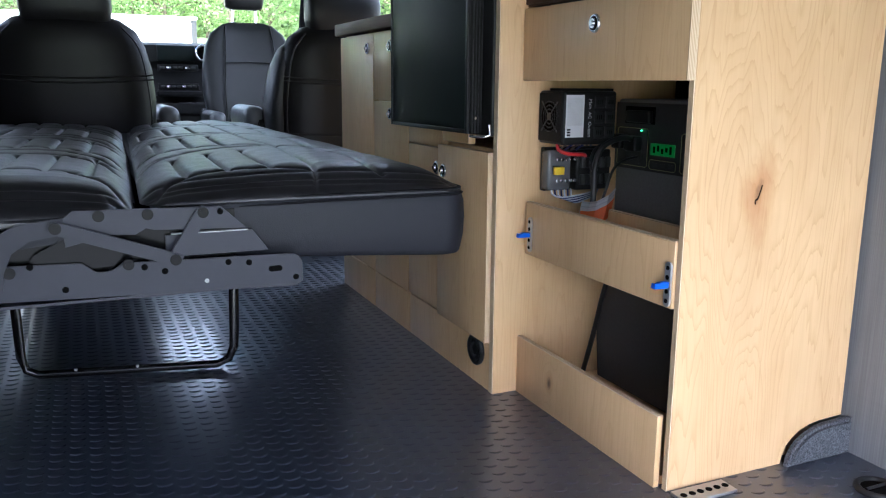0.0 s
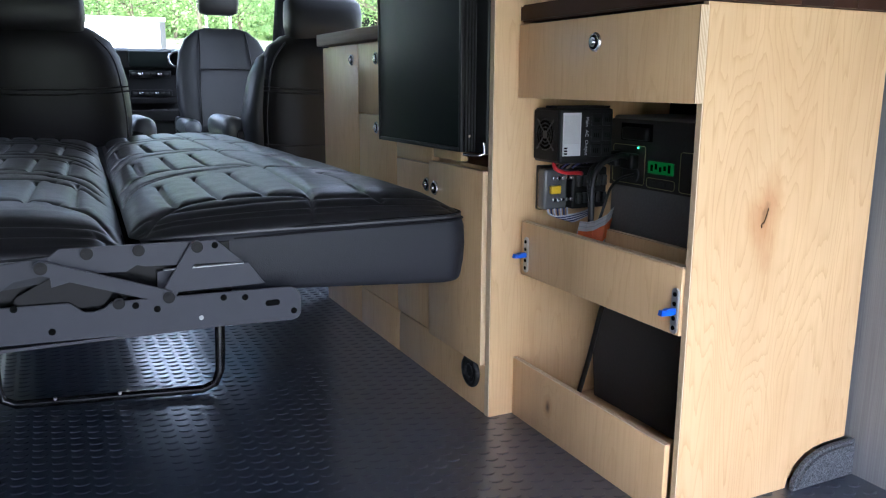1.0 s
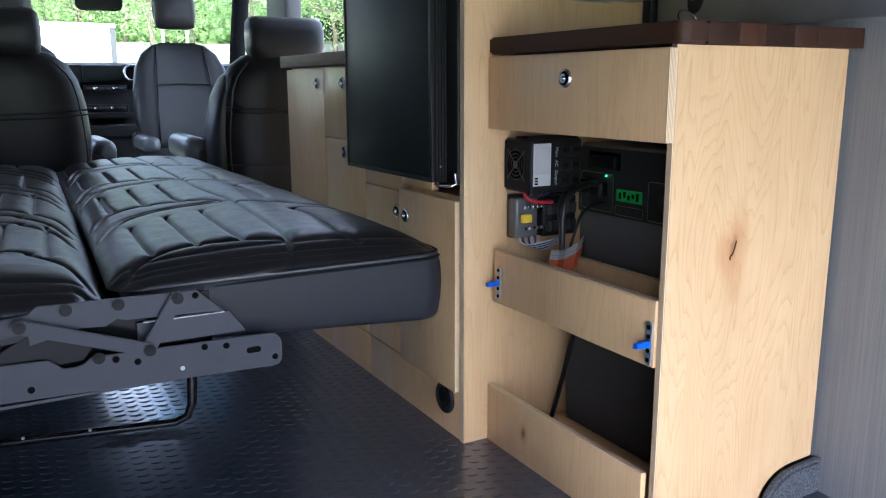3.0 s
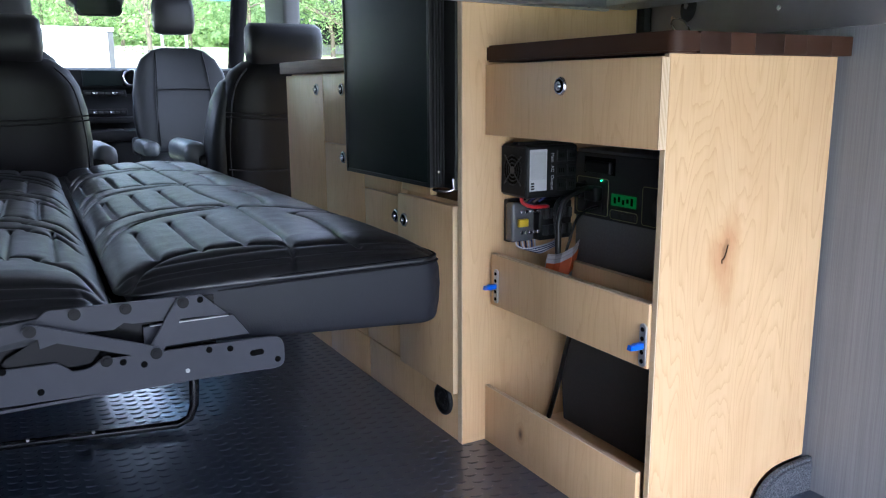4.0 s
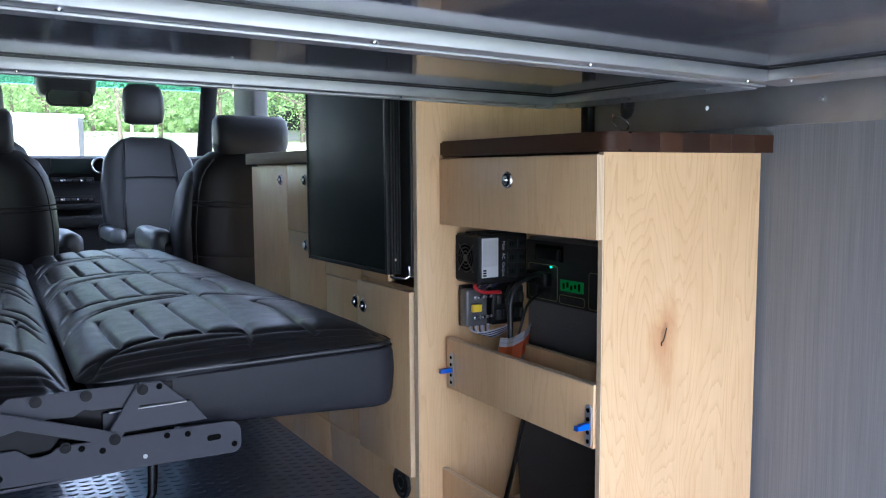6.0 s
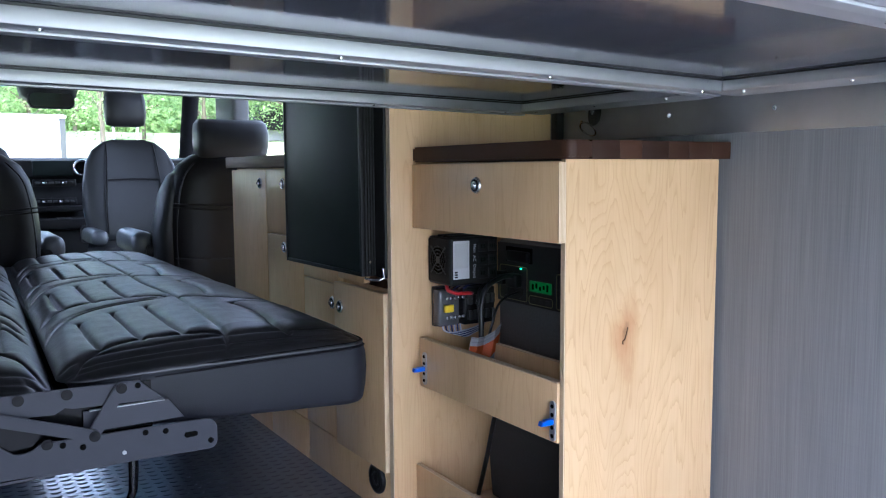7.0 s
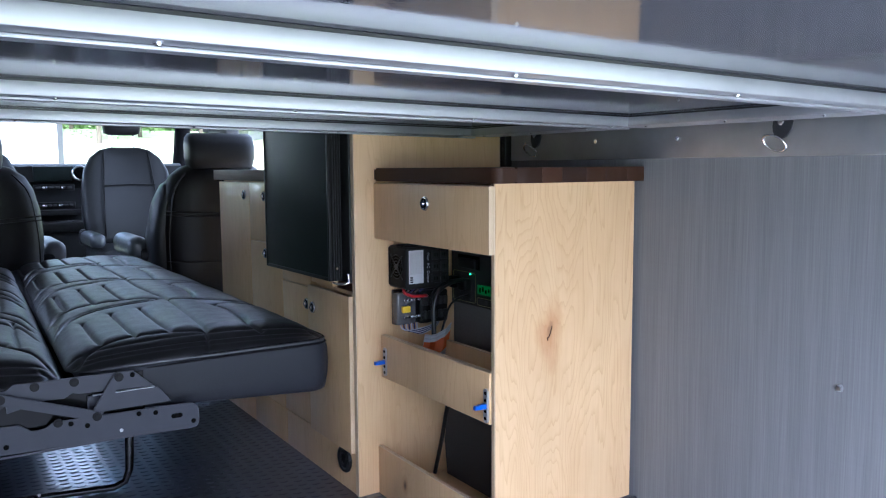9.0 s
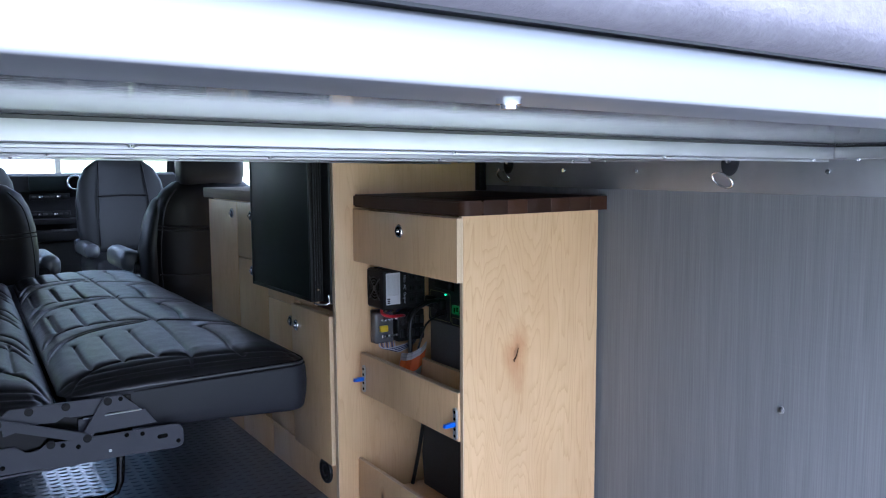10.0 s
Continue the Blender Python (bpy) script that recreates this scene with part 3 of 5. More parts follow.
def push_knob(place, parent, out=(-1, 0, 0)):
    """A round chrome push-button latch with its rosette."""
    p, o = Vector(place), Vector(out)
    b = disc(p + o * 0.002, o, 0.0168, 0.005, 32, 0.0015)
    b = ring(p + o * 0.004, o, 0.0137, 0.0024, 32, 8, b)
    k = part("knob", b, M_chrome, parent, "chrome push-button latch")
    part("button", disc(p + o * 0.0065, o, 0.0086, 0.012, 24, 0.004), M_chrome, k)
    part("recess", ring(p + o * 0.0052, o, 0.0105, 0.0016, 28, 6), M_hole, k)
    return k


push_knob((0.857, 1.466, 0.792), drawer)


def cam_latch(y, z, side):
    """A steel latch plate with a blue pull."""
    t = thing("toggle_latch", (0.86, y, z - 0.035), "steel latch plate with a blue plastic pull on the shelf board", "latch", "latches of the shelf")
    part("plate", prism([(y + 0.008 * math.cos(a), z + (0.030 if math.sin(a) > 0 else -0.030) + 0.008 * math.sin(a)) for a in [2 * math.pi * k / 20 for k in range(20)]], "x", 0.8635, 0.8672, 0.0005), M_latch, t)
    for dz in (0.028, 0.012, -0.012, -0.028):
        part("hole", disc((0.8632, y, z + dz), (1, 0, 0), 0.004, 0.0015, 12), M_hole, t)
    b = prism([(0.8635, z - 0.005), (0.8635, z + 0.005), (0.846, z + 0.0052), (0.843, z + 0.003), (0.836, z + 0.0042), (0.834, z - 0.0042), (0.846, z - 0.0052)], "y", y - 0.006, y + 0.006, 0.0015)
    part("pull", b, M_blue, t, "blue plastic pull")
    return t


cam_latch(1.689, 0.368, 1)
cam_latch(1.2385, 0.363, -1)

top = thing("countertop", (1.07, 1.47, 0.842), "dark walnut butcher-block top with rounded corners", "countertop")
arc = [(0.883 - 0.022 * math.cos(a), 1.219 - 0.022 * math.sin(a)) for a in [math.pi / 16 * k for k in range(9)]]
part("stave", prism([(0.861, 1.7255)] + arc + [(0.9165, 1.197), (0.9165, 1.7255)], "z", 0.8415, 0.875, 0.0035), M_walnut, top)
cuts = [0.9167, 0.985, 1.042, 1.113, 1.171, 1.238, 1.294]
for x0, x1 in zip(cuts, cuts[1:]):
    part("stave", box(x0, x1 - 0.0002, 1.197, 1.7255, 0.8415, 0.875, 0.0008), M_walnut, top)

# tall panel between the rear cabinet and the galley
b = box(0.803, 1.270, 1.726, 1.744, 0.0, 1.16, 0.0008)
dv = thing("divider_panel", (1.03, 1.735, 0), "tall upright maple panel beside the refrigerator", "panel")
part("board", b, M_maple, dv)
part("front_edge", box(0.8012, 0.8028, 1.7265, 1.7435, 0.0, 1.16), M_ply, dv, "plywood front edge")

# what stands on the shelf
inv = thing("inverter", (0.98, 1.68, 0.55), "black power inverter with a fan grille and white label", "inverter")
part("case", box(0.899, 1.030, 1.628, 1.724, 0.562, 0.672, 0.006), M_plastic, inv)
side = part("side_plate", box(0.8972, 0.8988, 1.634, 1.720, 0.568, 0.667), M_pillar, inv)
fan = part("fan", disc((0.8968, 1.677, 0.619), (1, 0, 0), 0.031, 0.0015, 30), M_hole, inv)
for r in (0.031, 0.023, 0.015):
    part("fan_ring", ring((0.896, 1.677, 0.619), (1, 0, 0), r, 0.0014, 30, 6), M_plastic, fan)
part("fan_hub", disc((0.896, 1.677, 0.619), (1, 0, 0), 0.008, 0.003, 16), M_grey_plastic, fan)
for k in range(4):
    a = math.pi * (k / 2 + 0.25)
    part("fan_spoke", tube([(0.896, 1.677 + 0.008 * math.cos(a), 0.619 + 0.008 * math.sin(a)), (0.896, 1.677 + 0.043 * math.cos(a), 0.619 + 0.043 * math.sin(a))], 0.0016, 6), M_grey_plastic, fan)
lab = part("label", box(0.905, 0.948, 1.6262, 1.6278, 0.578, 0.664), M_white, inv)
for k in range(14):
    part("print_line", box(0.9085 + 0.0026 * k, 0.9097 + 0.0026 * k, 1.6255, 1.6261, 0.602, 0.659), M_ink, lab)
for k in range(3):
    part("print_mark", box(0.908, 0.916, 1.6255, 1.6261, 0.581 + 0.0055 * k, 0.5845 + 0.0055 * k), M_hole, lab)


def lettering(body, size, m, material, parent, name="text"):
    c = bpy.data.curves.new(name, "FONT")
    c.body, c.size, c.extrude = body, size, 0.0003
    c.align_x, c.align_y = "CENTER", "CENTER"
    ob = new(name, c)
    me = bpy.data.meshes.new_from_object(ob.evaluated_get(bpy.context.evaluated_depsgraph_get()))
    bpy.data.objects.remove(ob)
    me.materials.append(material)
    ob = new(name, me)
    ob.parent = parent
    ob.matrix_local = Matrix.Translation(-origin(parent)) @ m
    return ob


lettering("Main  AC  Output", 0.0105, pose(0.963, 1.6272, 0.617, 90, 90, 0), M_ink, inv, "lettering")
for i in range(2):
    for j in range(3):
        s = part("socket", box(0.974 + 0.027 * i, 0.998 + 0.027 * i, 1.6262, 1.629, 0.575 + 0.031 * j, 0.600 + 0.031 * j, 0.002), M_plastic, inv)
        for k in range(3):
            part("socket_slot", box(0.980 + 0.027 * i + 0.005 * k, 0.9815 + 0.027 * i + 0.005 * k, 1.6255, 1.6262, 0.583 + 0.031 * j, 0.592 + 0.031 * j), M_hole, s)
for k in range(3):
    part("fin", box(0.90, 1.028, 1.64 + 0.02 * k, 1.644 + 0.02 * k, 0.672, 0.677), M_plastic, inv)

fuse = thing("fuse_block", (0.97, 1.69, 0.455), "clear-covered fuse block with a yellow fuse and wiring", "fuse block")
part("base", box(0.906, 1.055, 1.706, 1.724, 0.458, 0.552, 0.003), M_plastic, fuse)
part("cover", box(0.897, 0.955, 1.676, 1.704, 0.462, 0.548, 0.006), M_smoke, fuse, "smoked plastic cover")
part("cover", box(0.962, 1.050, 1.668, 1.699, 0.462, 0.548, 0.004), M_plastic, fuse)
part("yellow_fuse", box(0.906, 0.930, 1.662, 1.6715, 0.497, 0.514, 0.002), M_yellow, fuse, "yellow blade fuse")
for i in range(5):
    for j in range(2):
        part("terminal", disc((0.915 + 0.011 * i, 1.668, 0.484 + 0.045 * j), (0, 1, 0), 0.004, 0.006, 10, 0.001), M_chrome, fuse)
        part("fuse_blade", box(0.970 + 0.016 * i, 0.980 + 0.016 * i, 1.659, 1.6675, 0.474 + 0.036 * j, 0.496 + 0.036 * j, 0.001), M_grey_plastic, fuse)
for k in range(7):
    a = 0.0035 * k
    p = [(0.910 + 0.008 * k, 1.680, 0.464), (0.908 + 0.008 * k, 1.671, 0.455 - 0.7 * a), (0.93 + 0.006 * k, 1.668, 0.448 - 0.6 * a), (0.985, 1.668, 0.453 - 0.6 * a), (1.02, 1.676, 0.462 - 0.5 * a), (1.05, 1.704, 0.478)]
    part("wire", tube(smooth_path(p), 0.002, 6), M_wire if k % 2 == 0 else M_navy, fuse, "white wire" if k % 2 == 0 else "dark blue wire")
for k in range(4):
    p = [(0.918 + 0.014 * k, 1.668, 0.549), (0.922 + 0.014 * k, 1.652, 0.560), (0.94 + 0.014 * k, 1.655, 0.566), (0.975 + 0.01 * k, 1.68, 0.556)]
    part("wire", tube(smooth_path(p), 0.0022, 6), M_navy if k % 2 else M_bark, fuse, "dark blue wire" if k % 2 else "brown wire")
part("red_wire", tube(smooth_path([(0.908, 1.66, 0.566), (0.905, 1.65, 0.552), (0.925, 1.645, 0.543), (0.965, 1.65, 0.540), (0.985, 1.67, 0.535)]), 0.0042, 8), M_red, fuse, "red wire")
power = thing("power_station", (1.18, 1.5, 0.336), "dark grey power station with sockets and a green display", "power station")
part("case", box(1.10, 1.28, 1.30, 1.718, 0.337, 0.655, 0.006), M_station, power)
face = part("control_panel", box(1.094, 1.0995, 1.32, 1.716, 0.505, 0.648, 0.002), M_panel_face, power, "black control panel")
part("display", box(1.0915, 1.0938, 1.512, 1.588, 0.541, 0.566, 0.0008), M_lcd, face, "lit green display")
part("led", disc((1.092, 1.622, 0.590), (1, 0, 0), 0.0016, 0.003, 10), M_led, face, "small green light")


def outline_frame(y0, y1, z0, z1, parent):
    part("frame_line", tube([(1.0935, u, v) for u, v in round_rect(y0, y1, z0, z1, 0.006, 3)], 0.0008, 4, True), M_olive, parent)


outline_frame(1.60, 1.705, 0.513, 0.594, face)
outline_frame(1.508, 1.592, 0.511, 0.531, face)
outline_frame(1.40, 1.495, 0.511, 0.590, face)
part("carry_recess", box(1.0925, 1.0938, 1.58, 1.68, 0.604, 0.640, 0.0006), M_hole, face)
part("handle", box(1.080, 1.0925, 1.585, 1.665, 0.606, 0.632, 0.004), M_plastic, face)
for k in range(3):
    part("usb_port", box(1.0925, 1.0938, 1.515 + 0.025 * k, 1.531 + 0.025 * k, 0.5165, 0.525), M_grey_plastic, face)
for y, z in ((1.685, 0.570), (1.635, 0.562), (1.685, 0.535), (1.63, 0.533), (1.45, 0.55)):
    part("outlet", disc((1.0925, y, z), (1, 0, 0), 0.016, 0.004, 20, 0.001), M_grey_plastic, face)

cb = thing("power_cable", (0.97, 1.62, 0.336), "black power cables looping down from the power station", "cable")
part("lead", tube(smooth_path([(1.09, 1.635, 0.562), (1.06, 1.625, 0.575), (1.02, 1.615, 0.572), (0.985, 1.61, 0.556), (0.966, 1.605, 0.52), (0.962, 1.60, 0.46), (0.958, 1.60, 0.40), (0.95, 1.61, 0.343)]), 0.0062, 8), M_rubber, cb)
part("lead", tube(smooth_path([(1.09, 1.685, 0.56), (1.05, 1.65, 0.572), (1.0, 1.64, 0.558), (0.975, 1.63, 0.535), (0.972, 1.62, 0.49), (0.975, 1.62, 0.44), (0.985, 1.63, 0.343)]), 0.0045, 8), M_rubber, cb)
part("lead", tube(smooth_path([(1.09, 1.63, 0.533), (1.05, 1.62, 0.528), (1.02, 1.615, 0.51), (1.0, 1.61, 0.47), (0.99, 1.62, 0.42)]), 0.003, 8), M_rubber, cb)
part("plug", box(1.070, 1.093, 1.615, 1.655, 0.545, 0.578, 0.005), M_plastic, cb)
part("plug", box(1.070, 1.093, 1.668, 1.70, 0.548, 0.58, 0.005), M_plastic, cb)

pk = thing("paper_packet", (0.96, 1.585, 0.336), "orange and white folded paper packet in the shelf tray", "packet")
fold = [(0.926, 1.598), (0.936, 1.584), (0.956, 1.588), (0.975, 1.574), (0.998, 1.582)]


def folded(z0, z1, lift, gap):
    """A strip of the folded sheet between two heights, rising from its second fold."""
    b = bmesh.new()
    rows = []
    for z in (z0, z1):
        rows.append([b.verts.new((px + 0.25 * (z - 0.42), py - gap, z + (lift * (i - 2) / 2 if i > 2 else 0))) for i, (px, py) in enumerate(fold)])
    for i in range(len(fold) - 1):
        b.faces.new((rows[0][i], rows[0][i + 1], rows[1][i + 1], rows[1][i]))
    bmesh.ops.solidify(b, geom=b.faces[:], thickness=0.0012)
    return b


part("sheet", folded(0.3375, 0.449, 0.028, 0.0), M_white, pk)
part("orange_band", folded(0.392, 0.430, 0.026, 0.0022), M_orange, pk, "orange printed band")
for k in range(2):
    part("print_line", folded(0.4375 + 0.008 * k, 0.4395 + 0.008 * k, 0.026, 0.0018), M_ink, pk)
for k in range(5):
    part("segment", box(1.0908, 1.0914, 1.520 + 0.013 * k, 1.527 + 0.013 * k, 0.546 + 0.004 * (k % 2), 0.562 - 0.003 * (k % 3)), M_hole, face)

# black panel leaning inside the lower bay
b = prism([(1.30, 0.022), (1.688, 0.022), (1.700, 0.12), (1.682, 0.22), (1.655, 0.29), (1.625, 0.316), (1.30, 0.316)], "x", 1.055, 1.085, 0.004)
solid("leaning_board", b, black_plastic("rough_black_board", 0.035, 0.8), "rough black board standing in the lower bay", "board")
b = tube(smooth_path([(1.03, 1.709, 0.024), (1.03, 1.672, 0.133), (1.03, 1.640, 0.24), (1.04, 1.617, 0.315)]), 0.006, 8)
solid("black_hose", b, M_rubber, "thin black hose rising in the lower bay", "hose")
# black sheet put in for the deep shade at the back of the bay
solid("bay_shade_back", box(1.262, 1.282, 1.2365, 1.724, 0.34, 0.82), M_hole, "black sheet standing for the deep shade behind the electrical shelf", "panel")

# by the cabinet's foot
b = prism([(1.137, 0.0), (1.1415, 0.017), (1.149, 0.032), (1.162, 0.046), (1.181, 0.058), (1.203, 0.0655), (1.228, 0.069), (1.294, 0.071), (1.294, 0.0)], "y", 1.196, 1.2165, 0.006)
solid("wheel_arch_cover", b, M_carpet, "grey carpeted cover of the wheel arch foot", "cover")
tr = thing("floor_track", (0.93, 1.19, 0), "perforated aluminium tie-down track at the cabinet foot", "track")
part("strip", box(0.873, 0.985, 1.166, 1.206, 0.0, 0.006, 0.001), M_alu, tr)
for k in range(6):
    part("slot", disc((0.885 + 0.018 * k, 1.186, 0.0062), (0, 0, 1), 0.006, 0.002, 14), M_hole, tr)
fr = thing("floor_ring", (1.215, 1.075, 0), "black recessed tie-down ring in the floor", "tie ring")
part("cup", ring((1.215, 1.075, 0.004), (0, 0, 1), 0.034, 0.006, 28, 8), M_plastic, fr)
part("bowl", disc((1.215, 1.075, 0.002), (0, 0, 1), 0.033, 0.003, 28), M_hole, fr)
part("bar", tube([(1.185, 1.075, 0.008), (1.245, 1.075, 0.008)], 0.004, 8), M_black_tube, fr)


# ---- galley with the refrigerator ----
FX = 0.803
gal = thing("galley_cabinet", (1.04, 2.3, 0), "maple galley cabinet with doors, drawers and chrome latches", "cabinet")
part("carcass", box(FX + 0.02, 1.284, 1.746, 2.845, 0.10, 0.545), M_maple, gal)
part("carcass", box(FX + 0.02, 1.284, 2.24, 2.845, 0.546, 0.833), M_maple, gal)
for y0, y1 in ((1.746, 2.226), (2.229, 2.518), (2.521, 2.845)):
    part("kick_board", box(FX, FX + 0.018, y0, y1, 0.0, 0.112, 0.0008), M_maple, gal)
part("rail_board", box(FX, FX + 0.018, 2.017, 2.236, 0.532, 0.574, 0.0008), M_maple, gal)
part("rail_board", box(FX, FX + 0.018, 1.87, 2.012, 0.55, 0.574, 0.0008), M_maple, gal)


def front(name, y0, y1, z0, z1, knob, turn=0.0, x=FX):
    b = box(x, x + 0.018, y0, y1, z0, z1, 0.001)
    if turn:
        bmesh.ops.transform(b, verts=b.verts, matrix=Matrix.Translation((x + 0.018, y1, 0)) @ Matrix.Rotation(radians(turn), 4, "Z") @ Matrix.Translation((-x - 0.018, -y1, 0)))
    d = part(name, b, M_maple, gal)
    push_knob((x, *knob), d)
    return d


front("door", 2.018, 2.236, 0.116, 0.528, (2.044, 0.480))
d = front("door", 1.7505, 2.014, 0.114, 0.540, (1.975, 0.480), x=FX - 0.012)
part("edge_band", box(FX - 0.0118, FX + 0.0058, 1.7485, 1.7503, 0.1145, 0.5395), M_ply, d)
front("drawer", 2.240, 2.517, 0.637, 0.828, (2.372, 0.786))
front("drawer", 2.240, 2.517, 0.116, 0.633, (2.372, 0.600))
front("door", 2.521, 2.843, 0.116, 0.828, (2.565, 0.786))
v = thing("round_vent", (FX, 1.806, 0.05), "round black vent port in the galley kick board", "vent")
part("rim", ring((FX - 0.004, 1.806, 0.083), (1, 0, 0), 0.031, 0.007, 32, 10), M_plastic, v)
part("cap", disc((FX - 0.003, 1.806, 0.083), (1, 0, 0), 0.028, 0.008, 32, 0.002), M_plastic, v)
part("centre", ring((FX - 0.008, 1.806, 0.083), (1, 0, 0), 0.015, 0.002, 24, 6), M_rubber, v)
b = box(0.790, 1.284, 2.236, 2.868, 0.8345, 0.871, 0.003)
solid("galley_worktop", b, M_laminate, "grey-brown wood laminate worktop on the galley", "worktop")

fg = thing("refrigerator", (1.0, 1.99, 0.575), "black compressor refrigerator with its door ajar", "refrigerator")
part("body", box(0.812, 1.26, 1.755, 2.228, 0.578, 1.10, 0.004), M_plastic, fg)
part("flange", box(0.796, 0.811, 1.7455, 2.236, 0.5755, 1.10, 0.002), M_plastic, fg, "black mounting flange")
AJAR = Matrix.Translation((0.796, 1.79, 0)) @ Matrix.Rotation(radians(1.2), 4, "Z") @ Matrix.Translation((-0.796, -1.79, 0))


def door_part(name, b, mat, parent, label=""):
    bmesh.ops.transform(b, verts=b.verts, matrix=AJAR)
    return part(name, b, mat, parent, label)


fd = door_part("door", box(0.763, 0.794, 1.785, 2.222, 0.578, 1.10, 0.004), M_plastic, fg)
door_part("face_panel", box(0.758, 0.7628, 1.796, 2.214, 0.588, 1.09, 0.0012), M_fridge, fd, "dark green-black face panel")
door_part("face_trim", box(0.756, 0.763, 2.2145, 2.223, 0.579, 1.10, 0.001), M_plastic, fd)
door_part("face_trim", box(0.756, 0.763, 1.785, 1.7955, 0.579, 1.10, 0.001), M_plastic, fd)
door_part("face_trim", box(0.756, 0.763, 1.796, 2.214, 0.579, 0.5875, 0.001), M_plastic, fd)
for k in range(4):
    door_part("rib", tube([(0.767 + 0.007 * k, 1.7835, 0.58), (0.767 + 0.007 * k, 1.7835, 1.10)], 0.0026, 6), M_plastic, fd)
part("hinge", tube([(0.768, 1.79, 0.574), (0.770, 1.765, 0.573), (0.782, 1.7465, 0.574), (0.7925, 1.7465, 0.578), (0.7925, 1.7465, 0.60)], 0.003, 8), M_chrome, fg, "steel hinge bracket")
part("hinge_screw", disc((0.776, 1.7825, 0.612), (0, 1, 0), 0.0035, 0.004, 12, 0.001), M_chrome, fg)


# ---- fold-flat sofa bed ----
YB0, YB1 = 1.432, 3.18


def stitched(x, y, lines):
    """Height left by stitching at many (x, y): sharp creases with soft padding swelling between them.
    lines: (points, depth, width)."""
    crease = np.zeros_like(x)
    near = np.full_like(x, 9.0)
    for pts, depth, width in lines:
        best = np.full_like(x, 9.0)
        p = smooth_path([(a, b, 0) for a, b in pts], 4)
        for a, b in zip(p, p[1:]):
            vx, vy = b.x - a.x, b.y - a.y
            t = np.clip(((x - a.x) * vx + (y - a.y) * vy) / (vx * vx + vy * vy + 1e-12), 0, 1)
            best = np.minimum(best, np.hypot(x - a.x - t * vx, y - a.y - t * vy))
        crease = np.maximum(crease, depth * (0.7 * np.exp(-(best / width) ** 2) + 0.3 * np.exp(-(best / (2.8 * width)) ** 2)))
        near = np.minimum(near, best)
    return 0.0034 * (1 - np.exp(-near / 0.025)) - crease


def cushion(x0, x1, y0, y1, z_side, crown, lines, nx, ny, z_rim, drop, slant, soft):
    """The padded top of a cushion as a fine sheet with rolled edges; slant leans its inner side, soft is the roll at low and high x."""
    u, v = np.meshgrid(np.linspace(0, 1, nx + 1), np.linspace(0, 1, ny + 1))
    y = y0 + (y1 - y0) * v
    a = x0 + slant[0] * (y - 1.42)
    c = x1 + slant[1] * (y - 1.42)
    x = a + (c - a) * u
    el, er, ef, eb = x - a, c - x, y - y0, y1 - y

    def rise(e, r):
        return np.sqrt(np.clip(1 - np.clip(1 - e / r, 0, 1) ** 2, 0, 1))
    roll = rise(el, soft[0]) * (1 - np.clip(1 - er / soft[1], 0, 1) ** 2.2) * (1 - np.clip(1 - ef / 0.075, 0, 1) ** 2.1) * rise(eb, 0.06)
    puff = crown * np.sin(math.pi * u) ** 0.6 * np.clip(np.minimum(ef, eb) / 0.2 + 0.5, 0, 1)
    z = z_rim + drop * roll + puff * roll ** 0.5 + stitched(x, y, lines) * np.minimum(1, roll * 1.2)
    r = 0.045
    ex, ey = np.minimum(el, er), np.minimum(ef, eb)
    dx, dy = np.clip(r - ex, 0, r), np.clip(r - ey, 0, r)
    both = (dx > 0) & (dy > 0)
    f = np.where(both, np.maximum(dx, dy) / np.maximum(np.hypot(dx, dy), 1e-9), 1.0)
    x = x + dx * (1 - f) * np.where(u < 0.5, 1, -1)
    y = y + dy * (1 - f) * np.where(v < 0.5, 1, -1)
    b = bmesh.new()
    grid = []
    for j in range(ny + 1):
        row = []
        for i in range(nx + 1):
            px, py = float(x[j, i]), float(y[j, i])
            row.append(b.verts.new((px, py, float(z[j, i]) + 0.0016 * noise.noise((px * 9, py * 6, 2.0)) + 0.0007 * noise.noise((px * 40, py * 26, 5.0)))))
        grid.append(row)
    for j in range(ny):
        for i in range(nx):
            b.faces.new((grid[j][i], grid[j][i + 1], grid[j + 1][i + 1], grid[j + 1][i]))
    rim = grid[0] + [r[-1] for r in grid[1:]] + grid[-1][-2::-1] + [r[0] for r in grid[-2:0:-1]]
    low = [b.verts.new((v.co.x, v.co.y, z_side)) for v in rim]
    n = len(rim)
    for k in range(n):
        b.faces.new((rim[k], low[k], low[(k + 1) % n], rim[(k + 1) % n]))
    b.faces.new(low)
    return b


